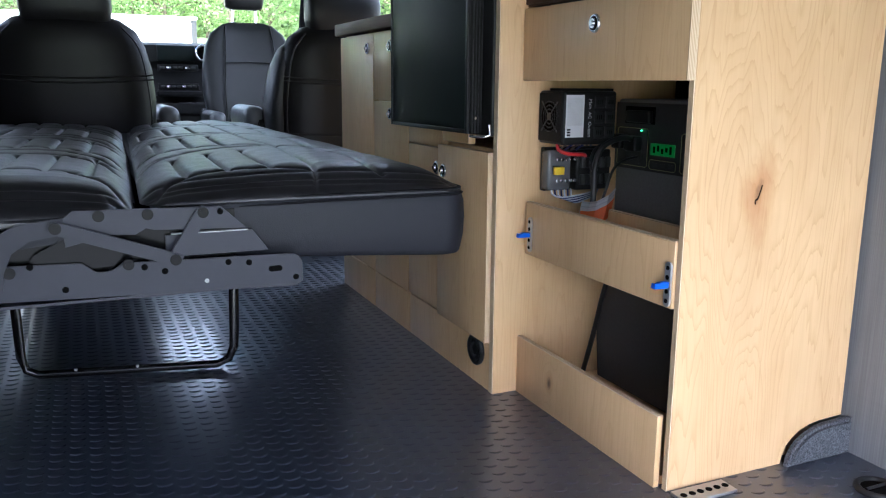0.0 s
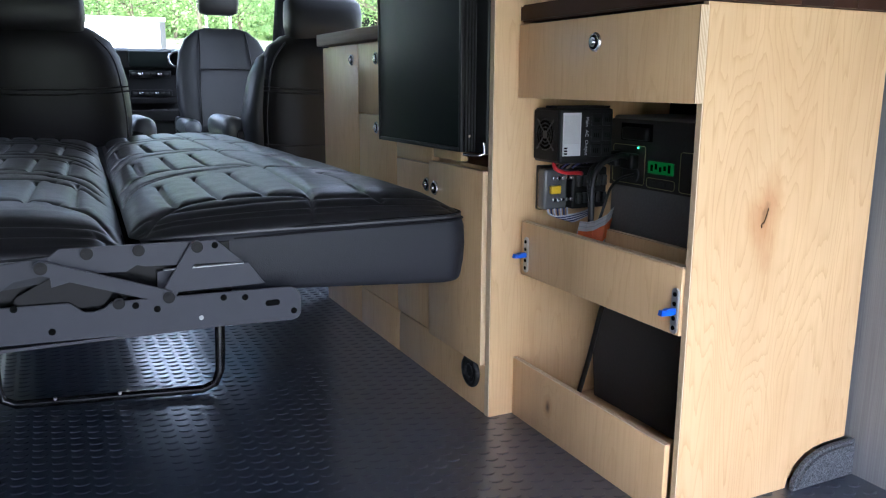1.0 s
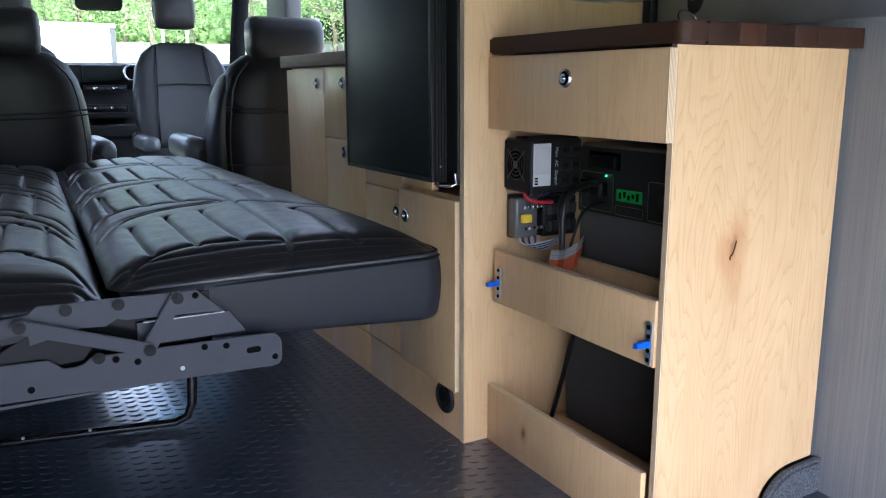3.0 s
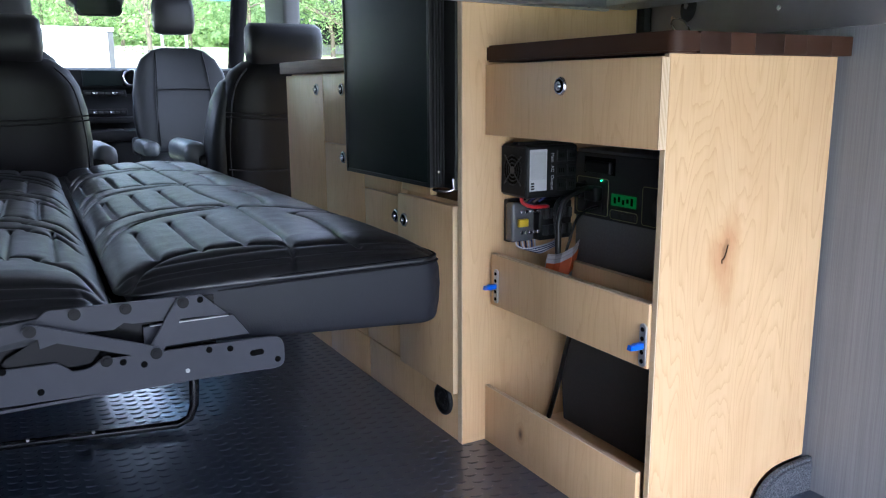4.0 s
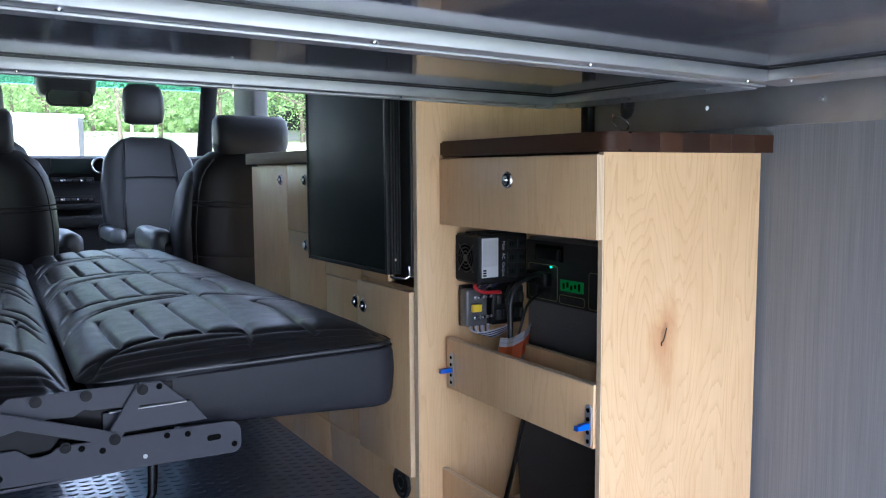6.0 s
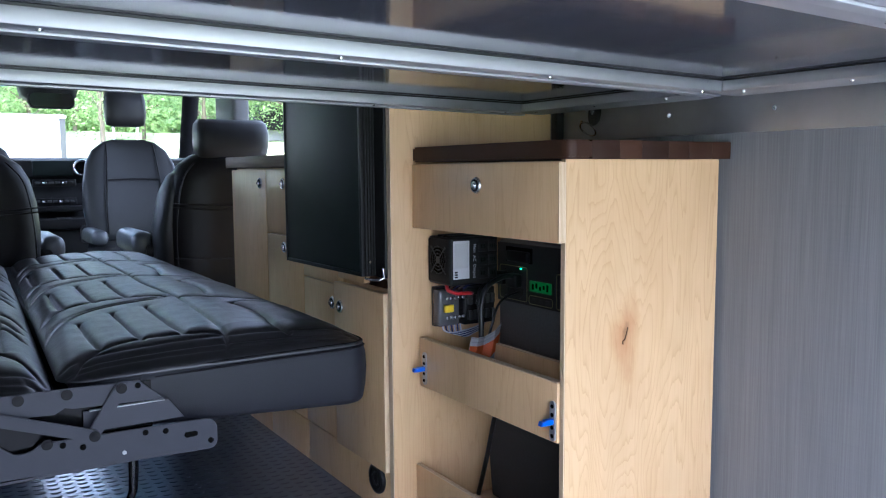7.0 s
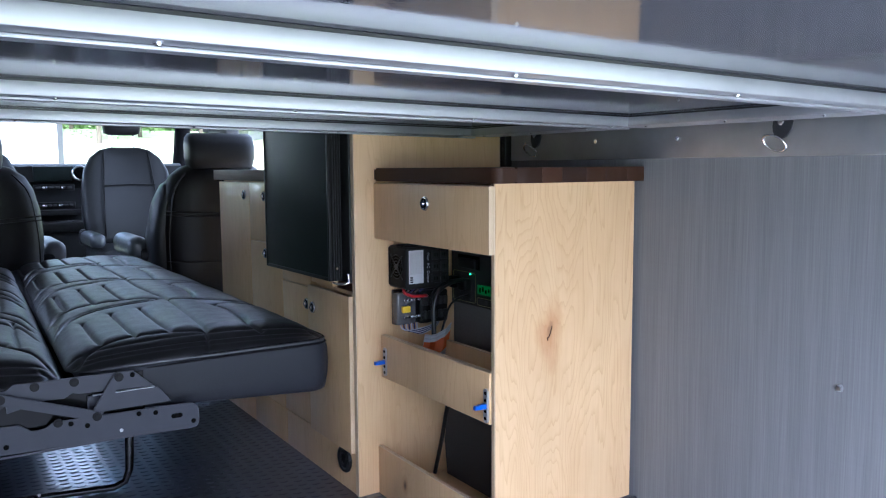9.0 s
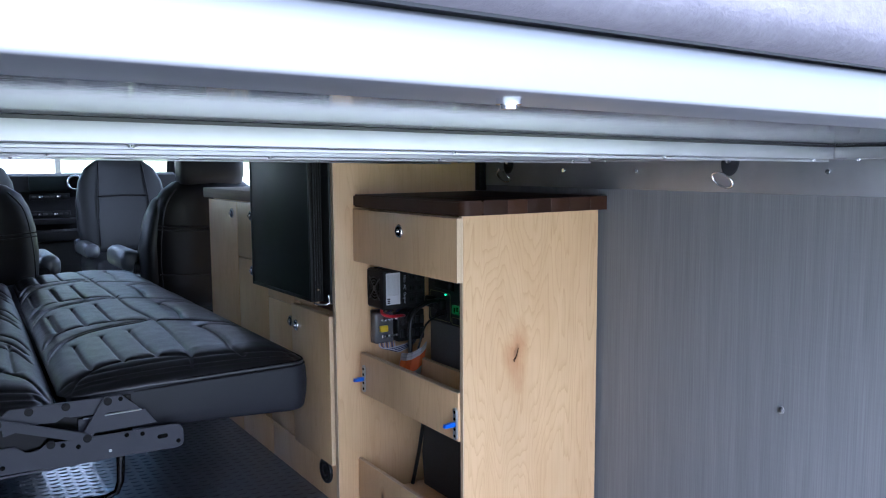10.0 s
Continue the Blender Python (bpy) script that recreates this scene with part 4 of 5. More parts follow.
sofa = thing("sofa_bed", (0.12, 2.3, 0), "black quilted leather sofa bed folded flat on steel hinges", "sofa bed")
ROW = 0.45
lines_r = [([(0.322, 1.42), (0.343, 1.50), (0.362, 1.75), (0.370, 1.95), (0.357, 2.2), (0.364, 2.45), (0.362, 2.9), (0.352, 3.16)], 0.0075, 0.0038)]
for yf, dep in ((1.449, 0.0045), (1.461, 0.005), (1.482, 0.004)):
    lines_r.append(([(0.078, yf - 0.012), (0.13, yf + 0.004), (0.33, yf + 0.004), (0.57, yf)], dep, 0.0028))
for k in range(4):
    y = 1.505 + ROW * k
    sh = 0.04 * ROW * k
    lines_r.append(([(0.078 + sh, y - 0.09), (0.108 + 0.7 * sh, y - 0.03), (0.172, y + 0.015), (0.24, y + 0.016), (0.316, y), (0.341, y - 0.012)], 0.0090, 0.0038))
    lines_r.append(([(0.072 + sh, y + 0.155), (0.107 + 0.7 * sh, y + 0.27), (0.167, y + 0.355), (0.244, y + 0.382), (0.325, y + 0.40), (0.368, y + 0.44)], 0.0090, 0.0038))
    lines_r.append(([(0.076 + sh, y + 0.185), (0.107 + 0.7 * sh, y + 0.293), (0.167, y + 0.374), (0.244, y + 0.40), (0.325, y + 0.416)], 0.004, 0.003))
    for xb, far in ((0.146, 0.25), (0.214, 0.30), (0.281, 0.315)):
        lines_r.append(([(xb - 0.003, y + 0.012), (xb - 0.004, y + 0.10), (xb + 0.002, y + far)], 0.0088, 0.0031))
    q = y - 0.03 * k
    lines_r.append(([(0.34, q + 0.435), (0.383, q + 0.40), (0.478, q + 0.362), (0.575, q + 0.34)], 0.0075, 0.0038))
    lines_r.append(([(0.575, q + 0.275), (0.50, q + 0.305), (0.466, q + 0.303), (0.449, q + 0.283), (0.457, q + 0.235), (0.462, q + 0.17), (0.457, q + 0.09), (0.443, q + 0.02), (0.452, q - 0.03), (0.509, q - 0.075), (0.575, q - 0.09)][:9 if k == 0 else 11], 0.0115, 0.0044))
b = cushion(0.070, 0.594, YB0, YB1, 0.5065, 0.027, lines_r, 250, 640, 0.508, 0.018, (0.040, 0.0), (0.05, 0.08))
seat_top = part("seat_cushion", b, M_leather, sofa, "quilted black leather seat cushion", smooth=180)
levels = []
for k, (f, inset) in enumerate(((0, 0.014), (0, 0.006), (0.03, 0.003), (0.09, 0.001), (0.3, -0.003), (0.55, -0.005), (0.8, -0.003), (0.92, 0.001), (0.985, 0.005), (1, 0.014), (1, 0.03))):
    edge = []
    for x, y in round_rect(0.10 + inset, 0.5985 - inset, YB0 + 0.002 + max(inset, -0.001), YB1 - 0.004 - inset, 0.05 - 0.5 * max(inset, 0), 8):
        z0 = 0.397 + 0.028 * (1 - smooth_step(0.2, 0.57, x)) + 0.0012 * math.sin(x * 47 + y * 31)
        edge.append((x, y, z0 + (0.511 - z0) * f))
    levels.append(edge)
b = lofted(levels)
part("seat_boxing", b, M_vinyl, sofa, "smooth dark vinyl side of the seat", smooth=180)
pipe = [(0.115, YB0 + 0.004, 0.508), (0.33, YB0 - 0.0005, 0.512), (0.555, YB0 + 0.0, 0.512), (0.575, YB0 + 0.005, 0.512), (0.593, YB0 + 0.022, 0.512), (0.5985, YB0 + 0.045, 0.511), (0.599, 2.2, 0.511), (0.597, YB1 - 0.02, 0.511)]
part("piping", tube([(p[0] - 0.006, p[1] + 0.003, p[2] - 0.001) for p in pipe], 0.0024, 6), M_stitch, seat_top)
part("piping", tube([(p[0] - 0.002, p[1] + 0.002, p[2] - 0.010) for p in pipe], 0.002, 6), M_stitch, seat_top)

lines_l = [([(-0.36, yf), (0.0, yf), (0.05, yf - 0.012)], dep, 0.0028) for yf, dep in ((1.418, 0.0045), (1.432, 0.005), (1.452, 0.004))]
for k in range(4):
    y = 1.61 + ROW * k
    sh = 0.04 * ROW * k
    for dy, dep in ((0.0, 0.0105), (0.285, 0.008), (0.372, 0.0105)):
        lines_l.append(([(-0.36, y + dy + 0.01), (-0.054, y + dy + 0.009), (-0.01 + 0.5 * sh, y + dy - 0.025), (0.03 + 0.8 * sh, y + dy - 0.08), (0.054 + sh, y + dy - 0.17)], dep, 0.0038))
    for c in range(6):
        xb = 0.015 - 0.066 * c
        lines_l.append(([(xb - 0.006, y - 0.02), (xb, y + 0.12), (xb + 0.008, y + 0.265)], 0.0088, 0.0031))
b = cushion(-0.37, 0.064, YB0 - 0.03, YB1, 0.485, 0.030, lines_l, 190, 560, 0.500, 0.02, (0.0, 0.040), (0.05, 0.05))
back_top = part("back_cushion", b, M_leather, sofa, "quilted black leather back cushion", smooth=180)
b = prism([(-0.37, 0.42), (-0.06, 0.452), (0.055, 0.462), (0.064, 0.499), (-0.37, 0.499)], "y", YB0 - 0.024, YB1 - 0.004, 0.012)
part("back_boxing", b, M_vinyl, sofa)
part("piping", tube([(-0.368, YB0 - 0.026, 0.498), (0.03, YB0 - 0.028, 0.500), (0.064, YB0 - 0.01, 0.500), (0.066, 2.2, 0.50)], 0.003, 6), M_stitch, back_top)

YM = 1.40
rail_out = [(-0.30, 0.398), (0.282, 0.379), (0.289, 0.3805), (0.294, 0.3845), (0.296, 0.391), (0.296, 0.411), (0.2945, 0.4185), (0.2905, 0.4245), (0.285, 0.428), (0.278, 0.4295), (0.10, 0.433), (0.04, 0.434), (0.030, 0.426), (0.018, 0.4235), (0.006, 0.424), (-0.006, 0.434), (-0.012, 0.4385), (-0.30, 0.446)]
mech = part("side_rail", prism(rail_out, "y", YM, YM + 0.004, 0.0008), M_steel, sofa, "grey steel hinge rail")
part("rail_flange", box(-0.30, 0.29, YM + 0.005, YM + 0.05, 0.381, 0.385), M_steel, mech)
part("under_plate", prism([(0.10, 0.436), (0.247, 0.436), (0.224, 0.468), (0.10, 0.468)], "y", YM + 0.010, YM + 0.014, 0.0006), M_steel, mech)
part("plate_lip", box(0.108, 0.216, YM + 0.002, YM + 0.009, 0.4695, 0.4708), M_worn, mech, "worn plate edge")
# dark sheet standing in for the shaded gaps behind the links
part("gap_shade_sheet", box(-0.12, 0.20, YM + 0.018, YM + 0.022, 0.40, 0.50), M_bolt_gap, mech)
part("upper_plate", prism([(-0.03, 0.462), (-0.032, 0.500), (-0.018, 0.5115), (0.178, 0.5075), (0.213, 0.474), (0.085, 0.479), (0.074, 0.482), (0.06, 0.474), (0.03, 0.476)], "y", YM - 0.004, YM + 0.002, 0.0006), M_steel, mech)
# this plate is coloured dark to pass for the shade between plate and rail
part("upper_plate", prism([(-0.09, 0.424), (0.03, 0.43), (0.062, 0.47), (-0.02, 0.478), (-0.07, 0.452)], "y", YM + 0.006, YM + 0.009, 0.0006), M_bolt_gap, mech)


def link(ax, az, bx, bz, w, y, name="link_arm"):
    """A flat bar with round ends."""
    a0 = math.atan2(bz - az, bx - ax)
    out = [(bx + w * math.cos(a0 + t), bz + w * math.sin(a0 + t)) for t in [math.pi * (k / 8 - 0.5) for k in range(9)]]
    out += [(ax + w * math.cos(a0 + t), az + w * math.sin(a0 + t)) for t in [math.pi * (k / 8 + 0.5) for k in range(9)]]
    part(name, prism(out, "y", y - 0.004, y, 0.0011), M_steel, mech)


link(-0.040, 0.491, 0.110, 0.437, 0.0092, YM - 0.013)
link(0.151, 0.5015, 0.110, 0.437, 0.0095, YM - 0.007)
b = prism([(-0.145, 0.41), (-0.145, 0.44), (-0.122, 0.478), (-0.085, 0.497), (-0.030, 0.503), (-0.028, 0.480), (-0.072, 0.474), (-0.095, 0.458), (-0.106, 0.432), (-0.108, 0.41)], "y", YM - 0.006, YM - 0.0025, 0.0007)
part("curved_arm", b, M_steel, mech)
for x, z, y in ((0.014, 0.503, YM - 0.006), (0.077, 0.502, YM - 0.006), (0.151, 0.5015, YM - 0.012), (0.110, 0.437, YM - 0.018), (-0.040, 0.491, YM - 0.018), (0.048, 0.432, YM - 0.002), (-0.10, 0.432, YM - 0.002)):
    part("bolt", disc((x, y - 0.001, z), (0, 1, 0), 0.0078, 0.009, 18, 0.0032), M_bolt_gap, mech)
for x, z in ((-0.034, 0.403), (0.185, 0.430 - 0.006), (0.215, 0.421), (0.285, 0.393), (0.096, 0.418), (0.069, 0.426), (-0.075, 0.438)):
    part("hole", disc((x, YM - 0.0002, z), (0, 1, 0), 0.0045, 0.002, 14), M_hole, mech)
part("hole", prism([(0.176 + 0.0045 * math.cos(a), 0.5005 + 0.0045 * math.sin(a)) for a in [2 * math.pi * k / 12 for k in range(12)]], "y", YM - 0.0052, YM - 0.004), M_hole, mech)
part("slot", prism([(0.254 + (0.006 if math.cos(a) > 0 else -0.006) + 0.0045 * math.cos(a), 0.4085 + 0.0045 * math.sin(a)) for a in [2 * math.pi * k / 16 for k in range(16)]], "y", YM - 0.0012, YM + 0.001), M_hole, mech)
part("screw", disc((0.153, YM - 0.002, 0.399), (0, 1, 0), 0.0032, 0.003, 12, 0.001), M_trim, mech)
b = tube([(0.318, 2.16, 0.40), (0.306, 2.135, 0.10), (0.302, 2.13, 0.055), (0.290, 2.13, 0.025), (0.262, 2.135, 0.012), (-0.13, 2.215, 0.012), (-0.155, 2.22, 0.025), (-0.165, 2.225, 0.055), (-0.17, 2.23, 0.40)], 0.0095, 12, flat=1.3)
leg = part("leg", b, M_black_tube, sofa, "black steel tube leg loop")
for u in (0.46, 0.80):
    part("foot_stud", disc((0.262 - 0.392 * u, 2.128 + 0.08 * u, 0.022), (0, 1, 0), 0.0035, 0.010, 10, 0.001), M_tab, leg)
part("base_frame", box(-0.36, 0.50, 1.5, 3.1, 0.440, 0.48, 0.004), M_hole, sofa)
part("wall_leg", box(-0.36, -0.33, 1.6, 3.1, 0.0, 0.44, 0.004), M_pillar, sofa)


# ---- seats ----
def seat_back_section(w, z, yc, d, bow=0.02, e=3.0, n=36):
    """A ring of a padded back at height z, squarish-round."""
    out = []
    for k in range(n):
        a = 2 * math.pi * k / n
        c, s = math.cos(a), math.sin(a)
        x = w * math.copysign(abs(c) ** (2 / e), c)
        y = d * math.copysign(abs(s) ** (2 / e), s)
        out.append((x, yc + y + bow * (x / w) ** 2, z))
    return out


def profile_loft(rows, e=3.0, bow=0.02):
    """rows: height, half width, centre y, half depth."""
    return lofted([seat_back_section(w, z, yc, d, bow, e) for z, w, yc, d in rows])


def moved(b, m):
    bmesh.ops.transform(b, verts=b.verts, matrix=m)
    return b


def captain_seat(cx, y, label, k, wing):
    s = thing("captain_seat", (cx, y, 0), label, "seat", "captain seats")
    m = Matrix.Translation((cx, y, 0))
    rows = [(0.34, 0.20, 0.09, 0.055), (0.36, 0.245, 0.09, 0.075), (0.45, 0.262, 0.085, 0.085), (0.62, 0.270, 0.07, 0.085), (0.72, 0.262, 0.06, 0.08), (0.80, 0.242, 0.05, 0.075), (0.85, 0.215, 0.045, 0.068), (0.885, 0.165, 0.04, 0.055), (0.90, 0.10, 0.04, 0.035)]
    rows = [(z, w * k, yy, d) for z, w, yy, d in rows]
    back = part("backrest", moved(profile_loft(rows), m), M_seatback, s, "dark leather seat back", smooth=180)
    for z, w in ((0.705, 0.255), (0.690, 0.258), (0.50, 0.255)):
        pts = [(cx + w * k * t, y + 0.060 - 0.082 + 0.016 * t * t + (0.010 if z < 0.6 else 0) * 0.5 - 0.001, z - 0.012 * (1 - t * t)) for t in [i / 8 - 1 for i in range(17)]]
        part("seam", tube(pts, 0.0028, 6), M_seatback, back)
    for sx in (1, -1):
        pts = [(cx + sx * w * k, y + yy, z) for z, w, yy in ((0.38, 0.232, 0.018), (0.55, 0.245, 0.006), (0.70, 0.235, -0.004), (0.80, 0.212, -0.008), (0.86, 0.165, -0.006))]
        part("piping", tube(smooth_path(pts), 0.003, 6), M_seatback, back)
    rows = [(0.866, 0.10, 0.035, 0.035), (0.88, 0.135, 0.035, 0.052), (0.92, 0.142, 0.03, 0.06), (0.97, 0.142, 0.03, 0.062), (1.005, 0.138, 0.035, 0.055), (1.022, 0.125, 0.04, 0.035)]
    part("headrest", moved(profile_loft(rows, 4.5, 0.0), m), M_headrest, s, "black padded headrest", smooth=180)
    for sx in (1, -1):
        rows = [(0.42, 0.02, 0.13, 0.05), (0.45, 0.042, 0.13, 0.075), (0.60, 0.05, 0.12, 0.08), (0.74, 0.046, 0.10, 0.07), (0.81, 0.03, 0.09, 0.05), (0.825, 0.012, 0.09, 0.03)]
        b = profile_loft(rows, 2.4, 0.0)
        for v in b.verts:
            v.co.x += sx * (wing - 0.25 * max(0, v.co.z - 0.66))
        part("side_bolster", moved(b, m), M_seat, s, "padded side bolster", smooth=180)
    part("cushion", moved(box(-0.25, 0.25, 0.10, 0.62, 0.30, 0.46, 0.05, 4), m), M_seat, s, smooth=180)
    part("pedestal", moved(box(-0.17, 0.17, 0.12, 0.52, 0.0, 0.30, 0.01), m), M_pillar, s)
    for sx in (1, -1):
        b = box(sx * 0.315 - 0.042, sx * 0.315 + 0.042, 0.14, 0.50, 0.50, 0.595, 0.036, 4)
        part("armrest", moved(b, m), M_arm, s, "padded leather armrest", smooth=180)
        part("arm_pivot", moved(disc((sx * 0.285, 0.16, 0.52), (1, 0, 0), 0.03, 0.05, 20, 0.004), m), M_plastic, s)
    return s


captain_seat(-0.016, 3.2, "black leather captain seat with broad headrest and stitched back", 1.0, 0.21)
captain_seat(0.93, 3.2, "black leather captain seat beside the galley with padded armrests", 0.93, 0.24)


def cab_seat(cx, y, turn, label):
    s = thing("cab_seat", (cx, y, 0), label, "seat", "cab seats")
    m = Matrix.Translation((cx, y, 0)) @ Matrix.Rotation(radians(turn), 4, "Z")
    # built facing -y, towards the rear
    rows = [(0.44, 0.205, -0.02, 0.06), (0.50, 0.235, -0.01, 0.075), (0.62, 0.252, 0.0, 0.075), (0.76, 0.248, 0.025, 0.07), (0.87, 0.228, 0.045, 0.062), (0.94, 0.192, 0.06, 0.055), (0.985, 0.135, 0.07, 0.045), (1.0, 0.08, 0.075, 0.025)]
    back = part("backrest", moved(profile_loft(rows, 3.2, -0.035), m), M_seat, s, "charcoal leather backrest", smooth=180)
    for sx in (1, -1):
        pts = [(sx * 0.142, -0.102, 0.50), (sx * 0.145, -0.096, 0.62), (sx * 0.135, -0.064, 0.78), (sx * 0.125, -0.033, 0.90), (sx * 0.118, 0.004, 0.975)]
        part("seam", moved(tube(smooth_path(pts), 0.004, 6), m), M_seatback, back)
    part("seam", moved(tube([(-0.14, -0.064, 0.785), (0, -0.049, 0.79), (0.14, -0.064, 0.785)], 0.004, 6), m), M_seatback, back)
    rows = [(1.07, 0.07, 0.085, 0.03), (1.08, 0.098, 0.085, 0.045), (1.13, 0.108, 0.08, 0.055), (1.21, 0.106, 0.085, 0.055), (1.26, 0.095, 0.09, 0.048), (1.285, 0.07, 0.095, 0.03)]
    part("headrest", moved(profile_loft(rows, 3.4, 0.0), m), M_headrest, s, "black padded headrest", smooth=180)
    for sx in (1, -1):
        part("headrest_post", moved(tube([(sx * 0.062, 0.085, 0.97), (sx * 0.062, 0.087, 1.09)], 0.007, 10), m), M_chrome, s)
    part("cushion", moved(box(-0.235, 0.235, -0.50, 0.06, 0.33, 0.465, 0.05, 4), m), M_seat, s, smooth=180)
    part("base", moved(box(-0.19, 0.19, -0.40, 0.10, 0.0, 0.33, 0.01), m), M_plastic, s)
    for sx in (1, -1):
        part("armrest", moved(box(sx * 0.235 - 0.04, sx * 0.235 + 0.04, -0.40, -0.06, 0.465, 0.54, 0.03, 4), m), M_arm, s, "padded armrest", smooth=180)
    part("recliner_knob", moved(disc((-0.24, -0.02, 0.50), (1, 0, 0), 0.045, 0.05, 24, 0.006), m), M_grey_plastic, s)
    return s


cab_seat(0.858, 4.72, 0, "charcoal leather passenger seat swivelled to face the rear")
cab_seat(0.085, 4.9, 180, "charcoal leather driver seat facing forward")


# ---- cab: dashboard, mirror ----
dash = thing("dashboard", (0.46, 5.5, 0.3), "dark dashboard with a screen, vents and cup holders", "dashboard")
b = prism([(5.30, 0.34), (5.30, 0.56), (5.36, 0.60), (5.40, 0.76), (5.34, 0.80), (5.34, 0.895), (5.38, 0.912), (5.95, 0.895), (5.95, 0.30), (5.45, 0.30)], "x", -0.42, 1.34, 0.008)
part("body", b, M_dash, dash)
part("screen", box(0.44, 0.655, 5.315, 5.335, 0.805, 0.895, 0.006), M_fridge, dash, "dark glossy screen")
part("vent", ring((0.70, 5.30, 0.852), (0, 1, 0), 0.042, 0.008, 30, 10), M_chrome, dash, "silver ringed air vent")
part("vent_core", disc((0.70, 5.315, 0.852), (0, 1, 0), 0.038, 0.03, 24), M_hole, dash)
for z, n in ((0.765, 6), (0.655, 7)):
    strip = part("switch_strip", box(0.44, 0.67, 5.325, 5.345, z - 0.02, z + 0.02, 0.004), M_plastic, dash)
    for k in range(n):
        part("switch", box(0.452 + 0.21 * k / n, 0.452 + 0.21 * (k + 0.75) / n, 5.316, 5.326, z - 0.006, z + 0.008, 0.002), M_chrome if k in (1, 4) else M_grey_plastic, strip)
part("shelf", box(0.42, 0.70, 5.20, 5.34, 0.60, 0.63, 0.006), M_dash, dash)
tray = part("cup_tray", box(0.40, 0.74, 5.12, 5.32, 0.50, 0.56, 0.01), M_dash, dash)
for x in (0.575, 0.665):
    part("cup_holder", ring((x, 5.2, 0.561), (0, 0, 1), 0.036, 0.006, 24, 8), M_grey_plastic, tray)
part("console", box(0.36, 0.74, 5.14, 5.35, 0.0, 0.499, 0.02), M_dash, dash)

M_mirror = Mat("dark_mirror", (0.55, 0.58, 0.5), 0.05, 1.0).m
mir = thing("roof_console", (0.56, 5.3, 1.15), "overhead console with the rear-view mirror", "mirror")
b = lofted([[(0.545 + w * (x - 0.545), y, z) for x, y in round_rect(0.385, 0.705, 5.24, 5.44, 0.05)] for w, z in ((0.78, 1.245), (0.9, 1.262), (0.96, 1.30), (1.0, 1.38), (1.02, 1.47))])
part("console", b, M_cab, mir, "dark rounded overhead console", smooth=60)
lens = part("lamp_lens", box(0.445, 0.645, 5.222, 5.241, 1.36, 1.425, 0.012, 3), M_grey_plastic, mir, "grey reading lamp panel")
for x in (0.475, 0.545, 0.615):
    part("lamp_button", box(x - 0.022, x + 0.022, 5.217, 5.2225, 1.378, 1.408, 0.004), M_trim, lens)
part("mirror_shell", prism(round_rect(0.425, 0.668, 1.185, 1.282, 0.035, 5), "y", 5.205, 5.235, 0.006), M_cab, mir)
part("mirror_glass", prism(round_rect(0.435, 0.658, 1.195, 1.272, 0.03, 5), "y", 5.2005, 5.2045), M_mirror, mir, "rear-view mirror glass")
part("stem", tube([(0.545, 5.24, 1.25), (0.545, 5.28, 1.32)], 0.015, 10), M_cab, mir)


# ---- outside ----
tr = thing("cargo_trailer", (-3.0, 18, GZ), "white box trailer parked ahead of the van", "trailer")
part("box_body", box(-4.6, 2.05, 16.0, 18.4, GZ + 0.45, 1.78, 0.04), M_paint, tr)
part("roof_cap", box(-4.65, 2.09, 15.95, 18.45, 1.785, 1.85, 0.02), M_paint, tr)
part("corner_post", box(1.98, 2.07, 15.95, 16.02, GZ + 0.45, 1.78), M_grey_plastic, tr)
for y in (16.1, 18.3):
    for x in (-3.4, -2.5):
        part("wheel", disc((x, y, GZ + 0.34), (0, 1, 0), 0.33, 0.2, 24, 0.03), M_rubber, tr)
hs = thing("far_house", (14.0, 33, GZ), "small grey gabled house beyond the meadow", "house")
part("wall", box(10.5, 17, 30, 36, GZ, 2.4), M_trim, hs)
part("roof", prism([(10.1, 2.4), (17.4, 2.4), (13.6, 4.6)], "y", 29.6, 36.4), M_pillar, hs)


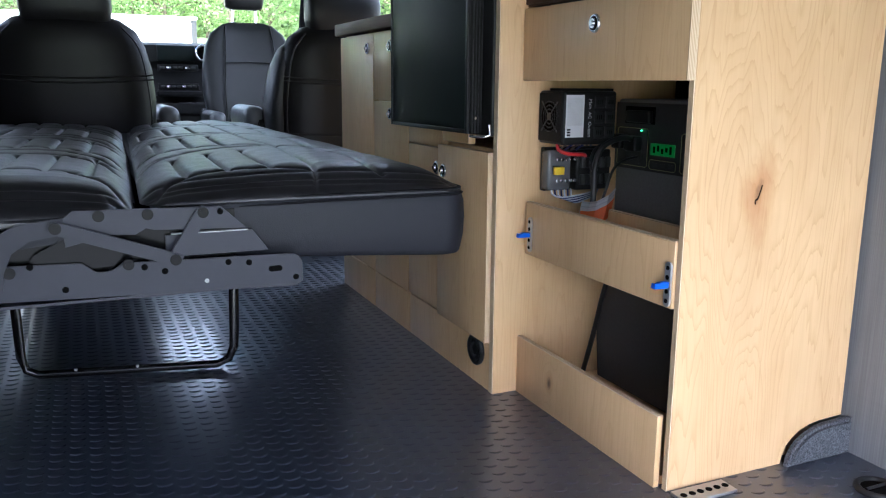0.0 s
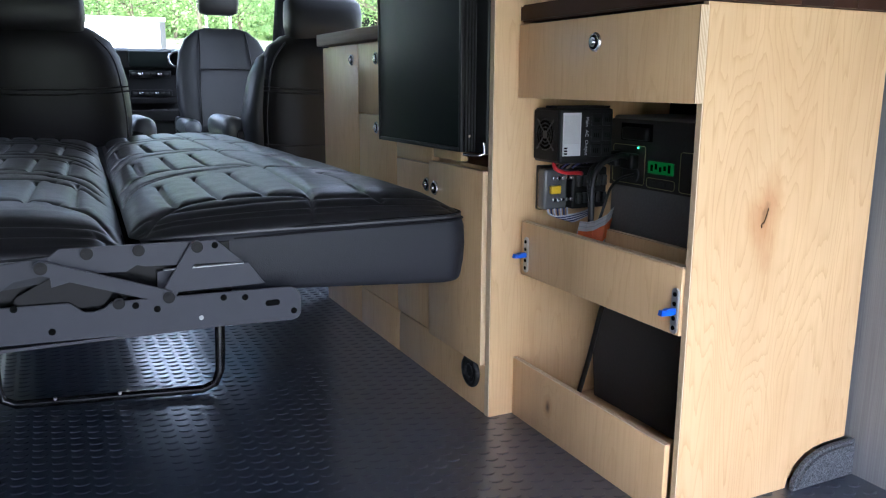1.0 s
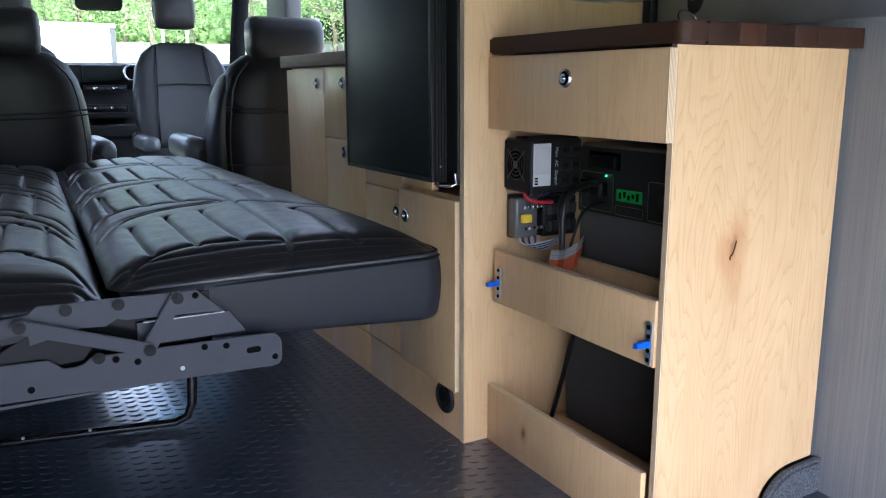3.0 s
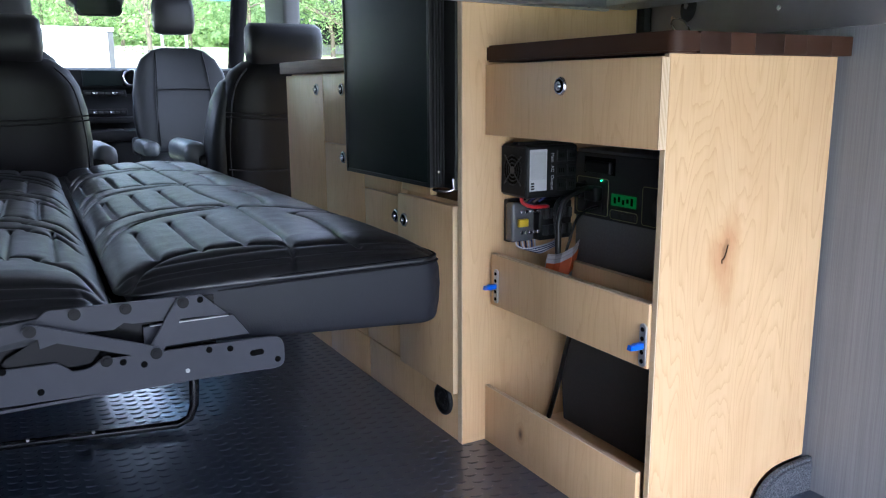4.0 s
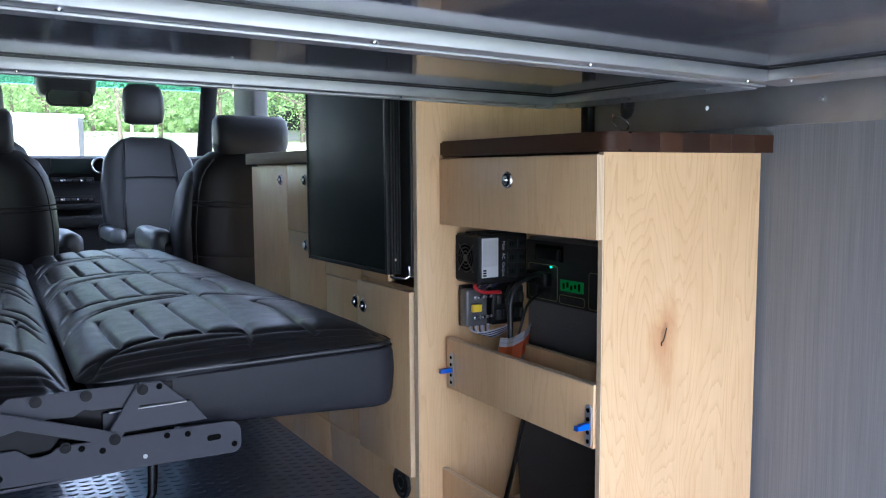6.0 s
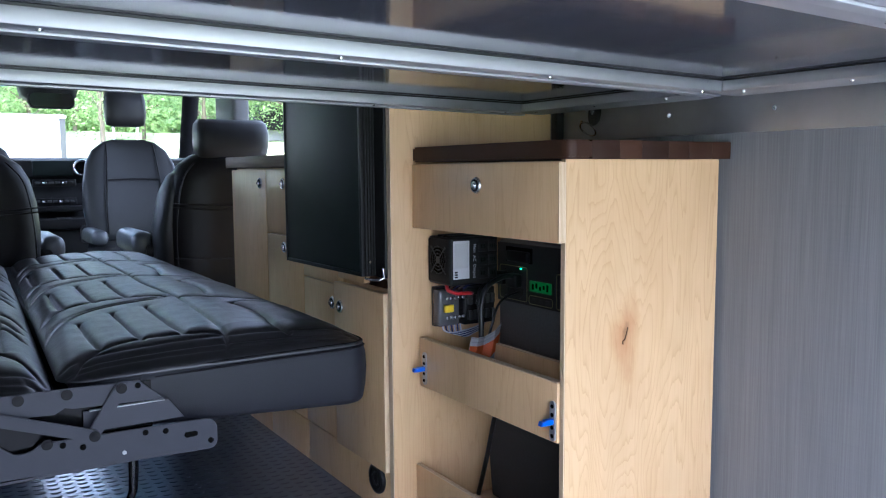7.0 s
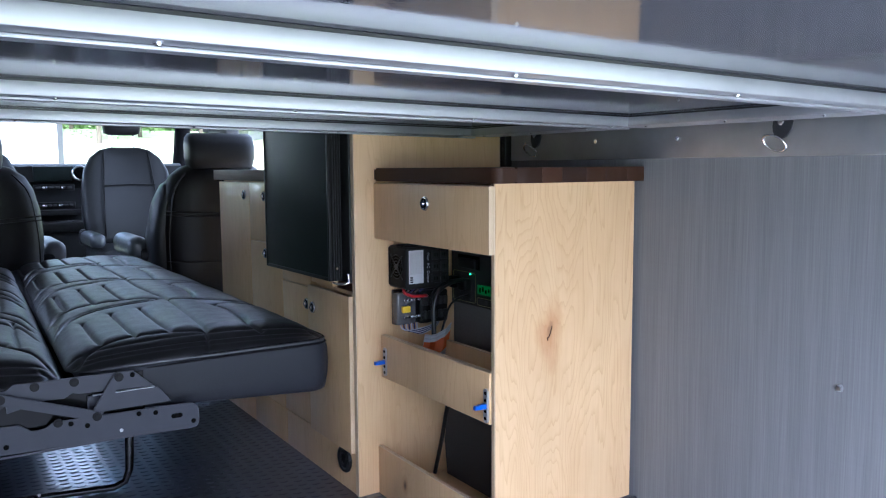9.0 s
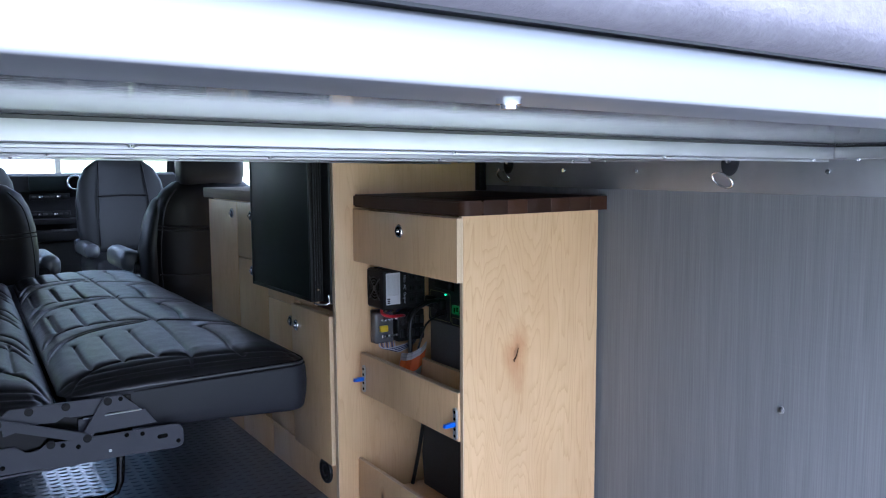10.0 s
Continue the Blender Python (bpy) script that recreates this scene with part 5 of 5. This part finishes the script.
def tree(x, y, GZ, h, r, leaf, seed, label):
    """A tapered trunk with limbs and a crown of many small leaf clumps."""
    rnd = random.Random(seed)
    t = thing("tree", (x, y, GZ), label, "tree", "trees ahead")
    lean = (rnd.uniform(-0.4, 0.4), rnd.uniform(-0.4, 0.4))
    b = None
    for k in range(5):
        z0, z1 = GZ + h * 0.16 * k, GZ + h * 0.16 * (k + 1)
        rr = 0.016 * h * (1 - 0.17 * k)
        b = disc((x + lean[0] * k / 5, y + lean[1] * k / 5, (z0 + z1) / 2), (0, 0, 1), rr, z1 - z0 + 0.02, 8, 0, b, rr * 0.83)
    tips = []
    for k in range(13):
        a = rnd.uniform(0, 6.28)
        z = GZ + h * rnd.uniform(0.12, 0.75)
        e = (x + r * 0.7 * math.cos(a), y + r * 0.7 * math.sin(a), z + h * rnd.uniform(0.02, 0.2))
        tips.append(e)
        b = tube([(x, y, z), ((x + e[0]) / 2, (y + e[1]) / 2, (z + e[2]) / 2 + 0.1), e], 0.006 * h, 5, bm=b)
    part("trunk", b, M_bark, t)
    verts, faces = [], []
    for k in range(9000):
        c = rnd.choice(tips)
        q = Vector((rnd.gauss(0, 1), rnd.gauss(0, 1), rnd.gauss(0, 0.9))) * r * 0.3
        p = Vector(c) + q
        if p.z < GZ + h * 0.06:
            p.z = GZ + h * rnd.uniform(0.06, 0.3)
        s = h * rnd.uniform(0.003, 0.0075)
        u = Vector((rnd.gauss(0, 1), rnd.gauss(0, 1), rnd.gauss(0, 1))).normalized()
        w = u.orthogonal().normalized()
        n0 = len(verts)
        verts += [p + u * s * 1.6, p + w * s, p - u * s * 1.6, p - w * s]
        faces.append((n0, n0 + 1, n0 + 2, n0 + 3))
    me = bpy.data.meshes.new("crown")
    me.from_pydata([Vector(v) - Vector((x, y, GZ)) for v in verts], [], faces)
    me.materials.append(leaf)
    cr = new("crown", me)
    cr.parent = t


rt = random.Random(4)
for k in range(30):
    a = radians(-18 + 64 * k / 29 + rt.uniform(-1.2, 1.2))
    dist = rt.uniform(30, 40)
    big = rt.random() < 0.55
    tx, ty = dist * math.sin(a), dist * math.cos(a)
    tree(tx, ty, lie(tx, ty) - 0.1, rt.uniform(4.2, 6.4), rt.uniform(2.0, 3.0), M_leaf if big else M_leaf_dark, k, "leafy green tree at the meadow's edge" if big else "dark green pine-like tree at the meadow's edge")


def far_woods():
    rnd = random.Random(9)
    verts, faces = [], []
    for k in range(70000):
        a = radians(rnd.uniform(-28, 58))
        d = rnd.uniform(41, 50)
        z = GZ + 2 + (5.6 + 1.6 * noise.noise((9 * a, 3.0, 0.0))) * rnd.random() ** 0.8
        p = Vector((d * math.sin(a), d * math.cos(a), z))
        s = rnd.uniform(0.08, 0.26)
        u = Vector((rnd.gauss(0, 1), rnd.gauss(0, 0.5), rnd.gauss(0, 1))).normalized()
        w = u.orthogonal().normalized()
        n0 = len(verts)
        verts += [p + u * s, p + w * s, p - u * s, p - w * s]
        faces.append((n0, n0 + 1, n0 + 2, n0 + 3))
    me = bpy.data.meshes.new("far_woods")
    me.from_pydata(verts, [], faces)
    me.materials.append(M_leaf)
    tagged(new("far_woods", me), "dense green woods beyond the meadow", "woods", kind="stuff")


far_woods()
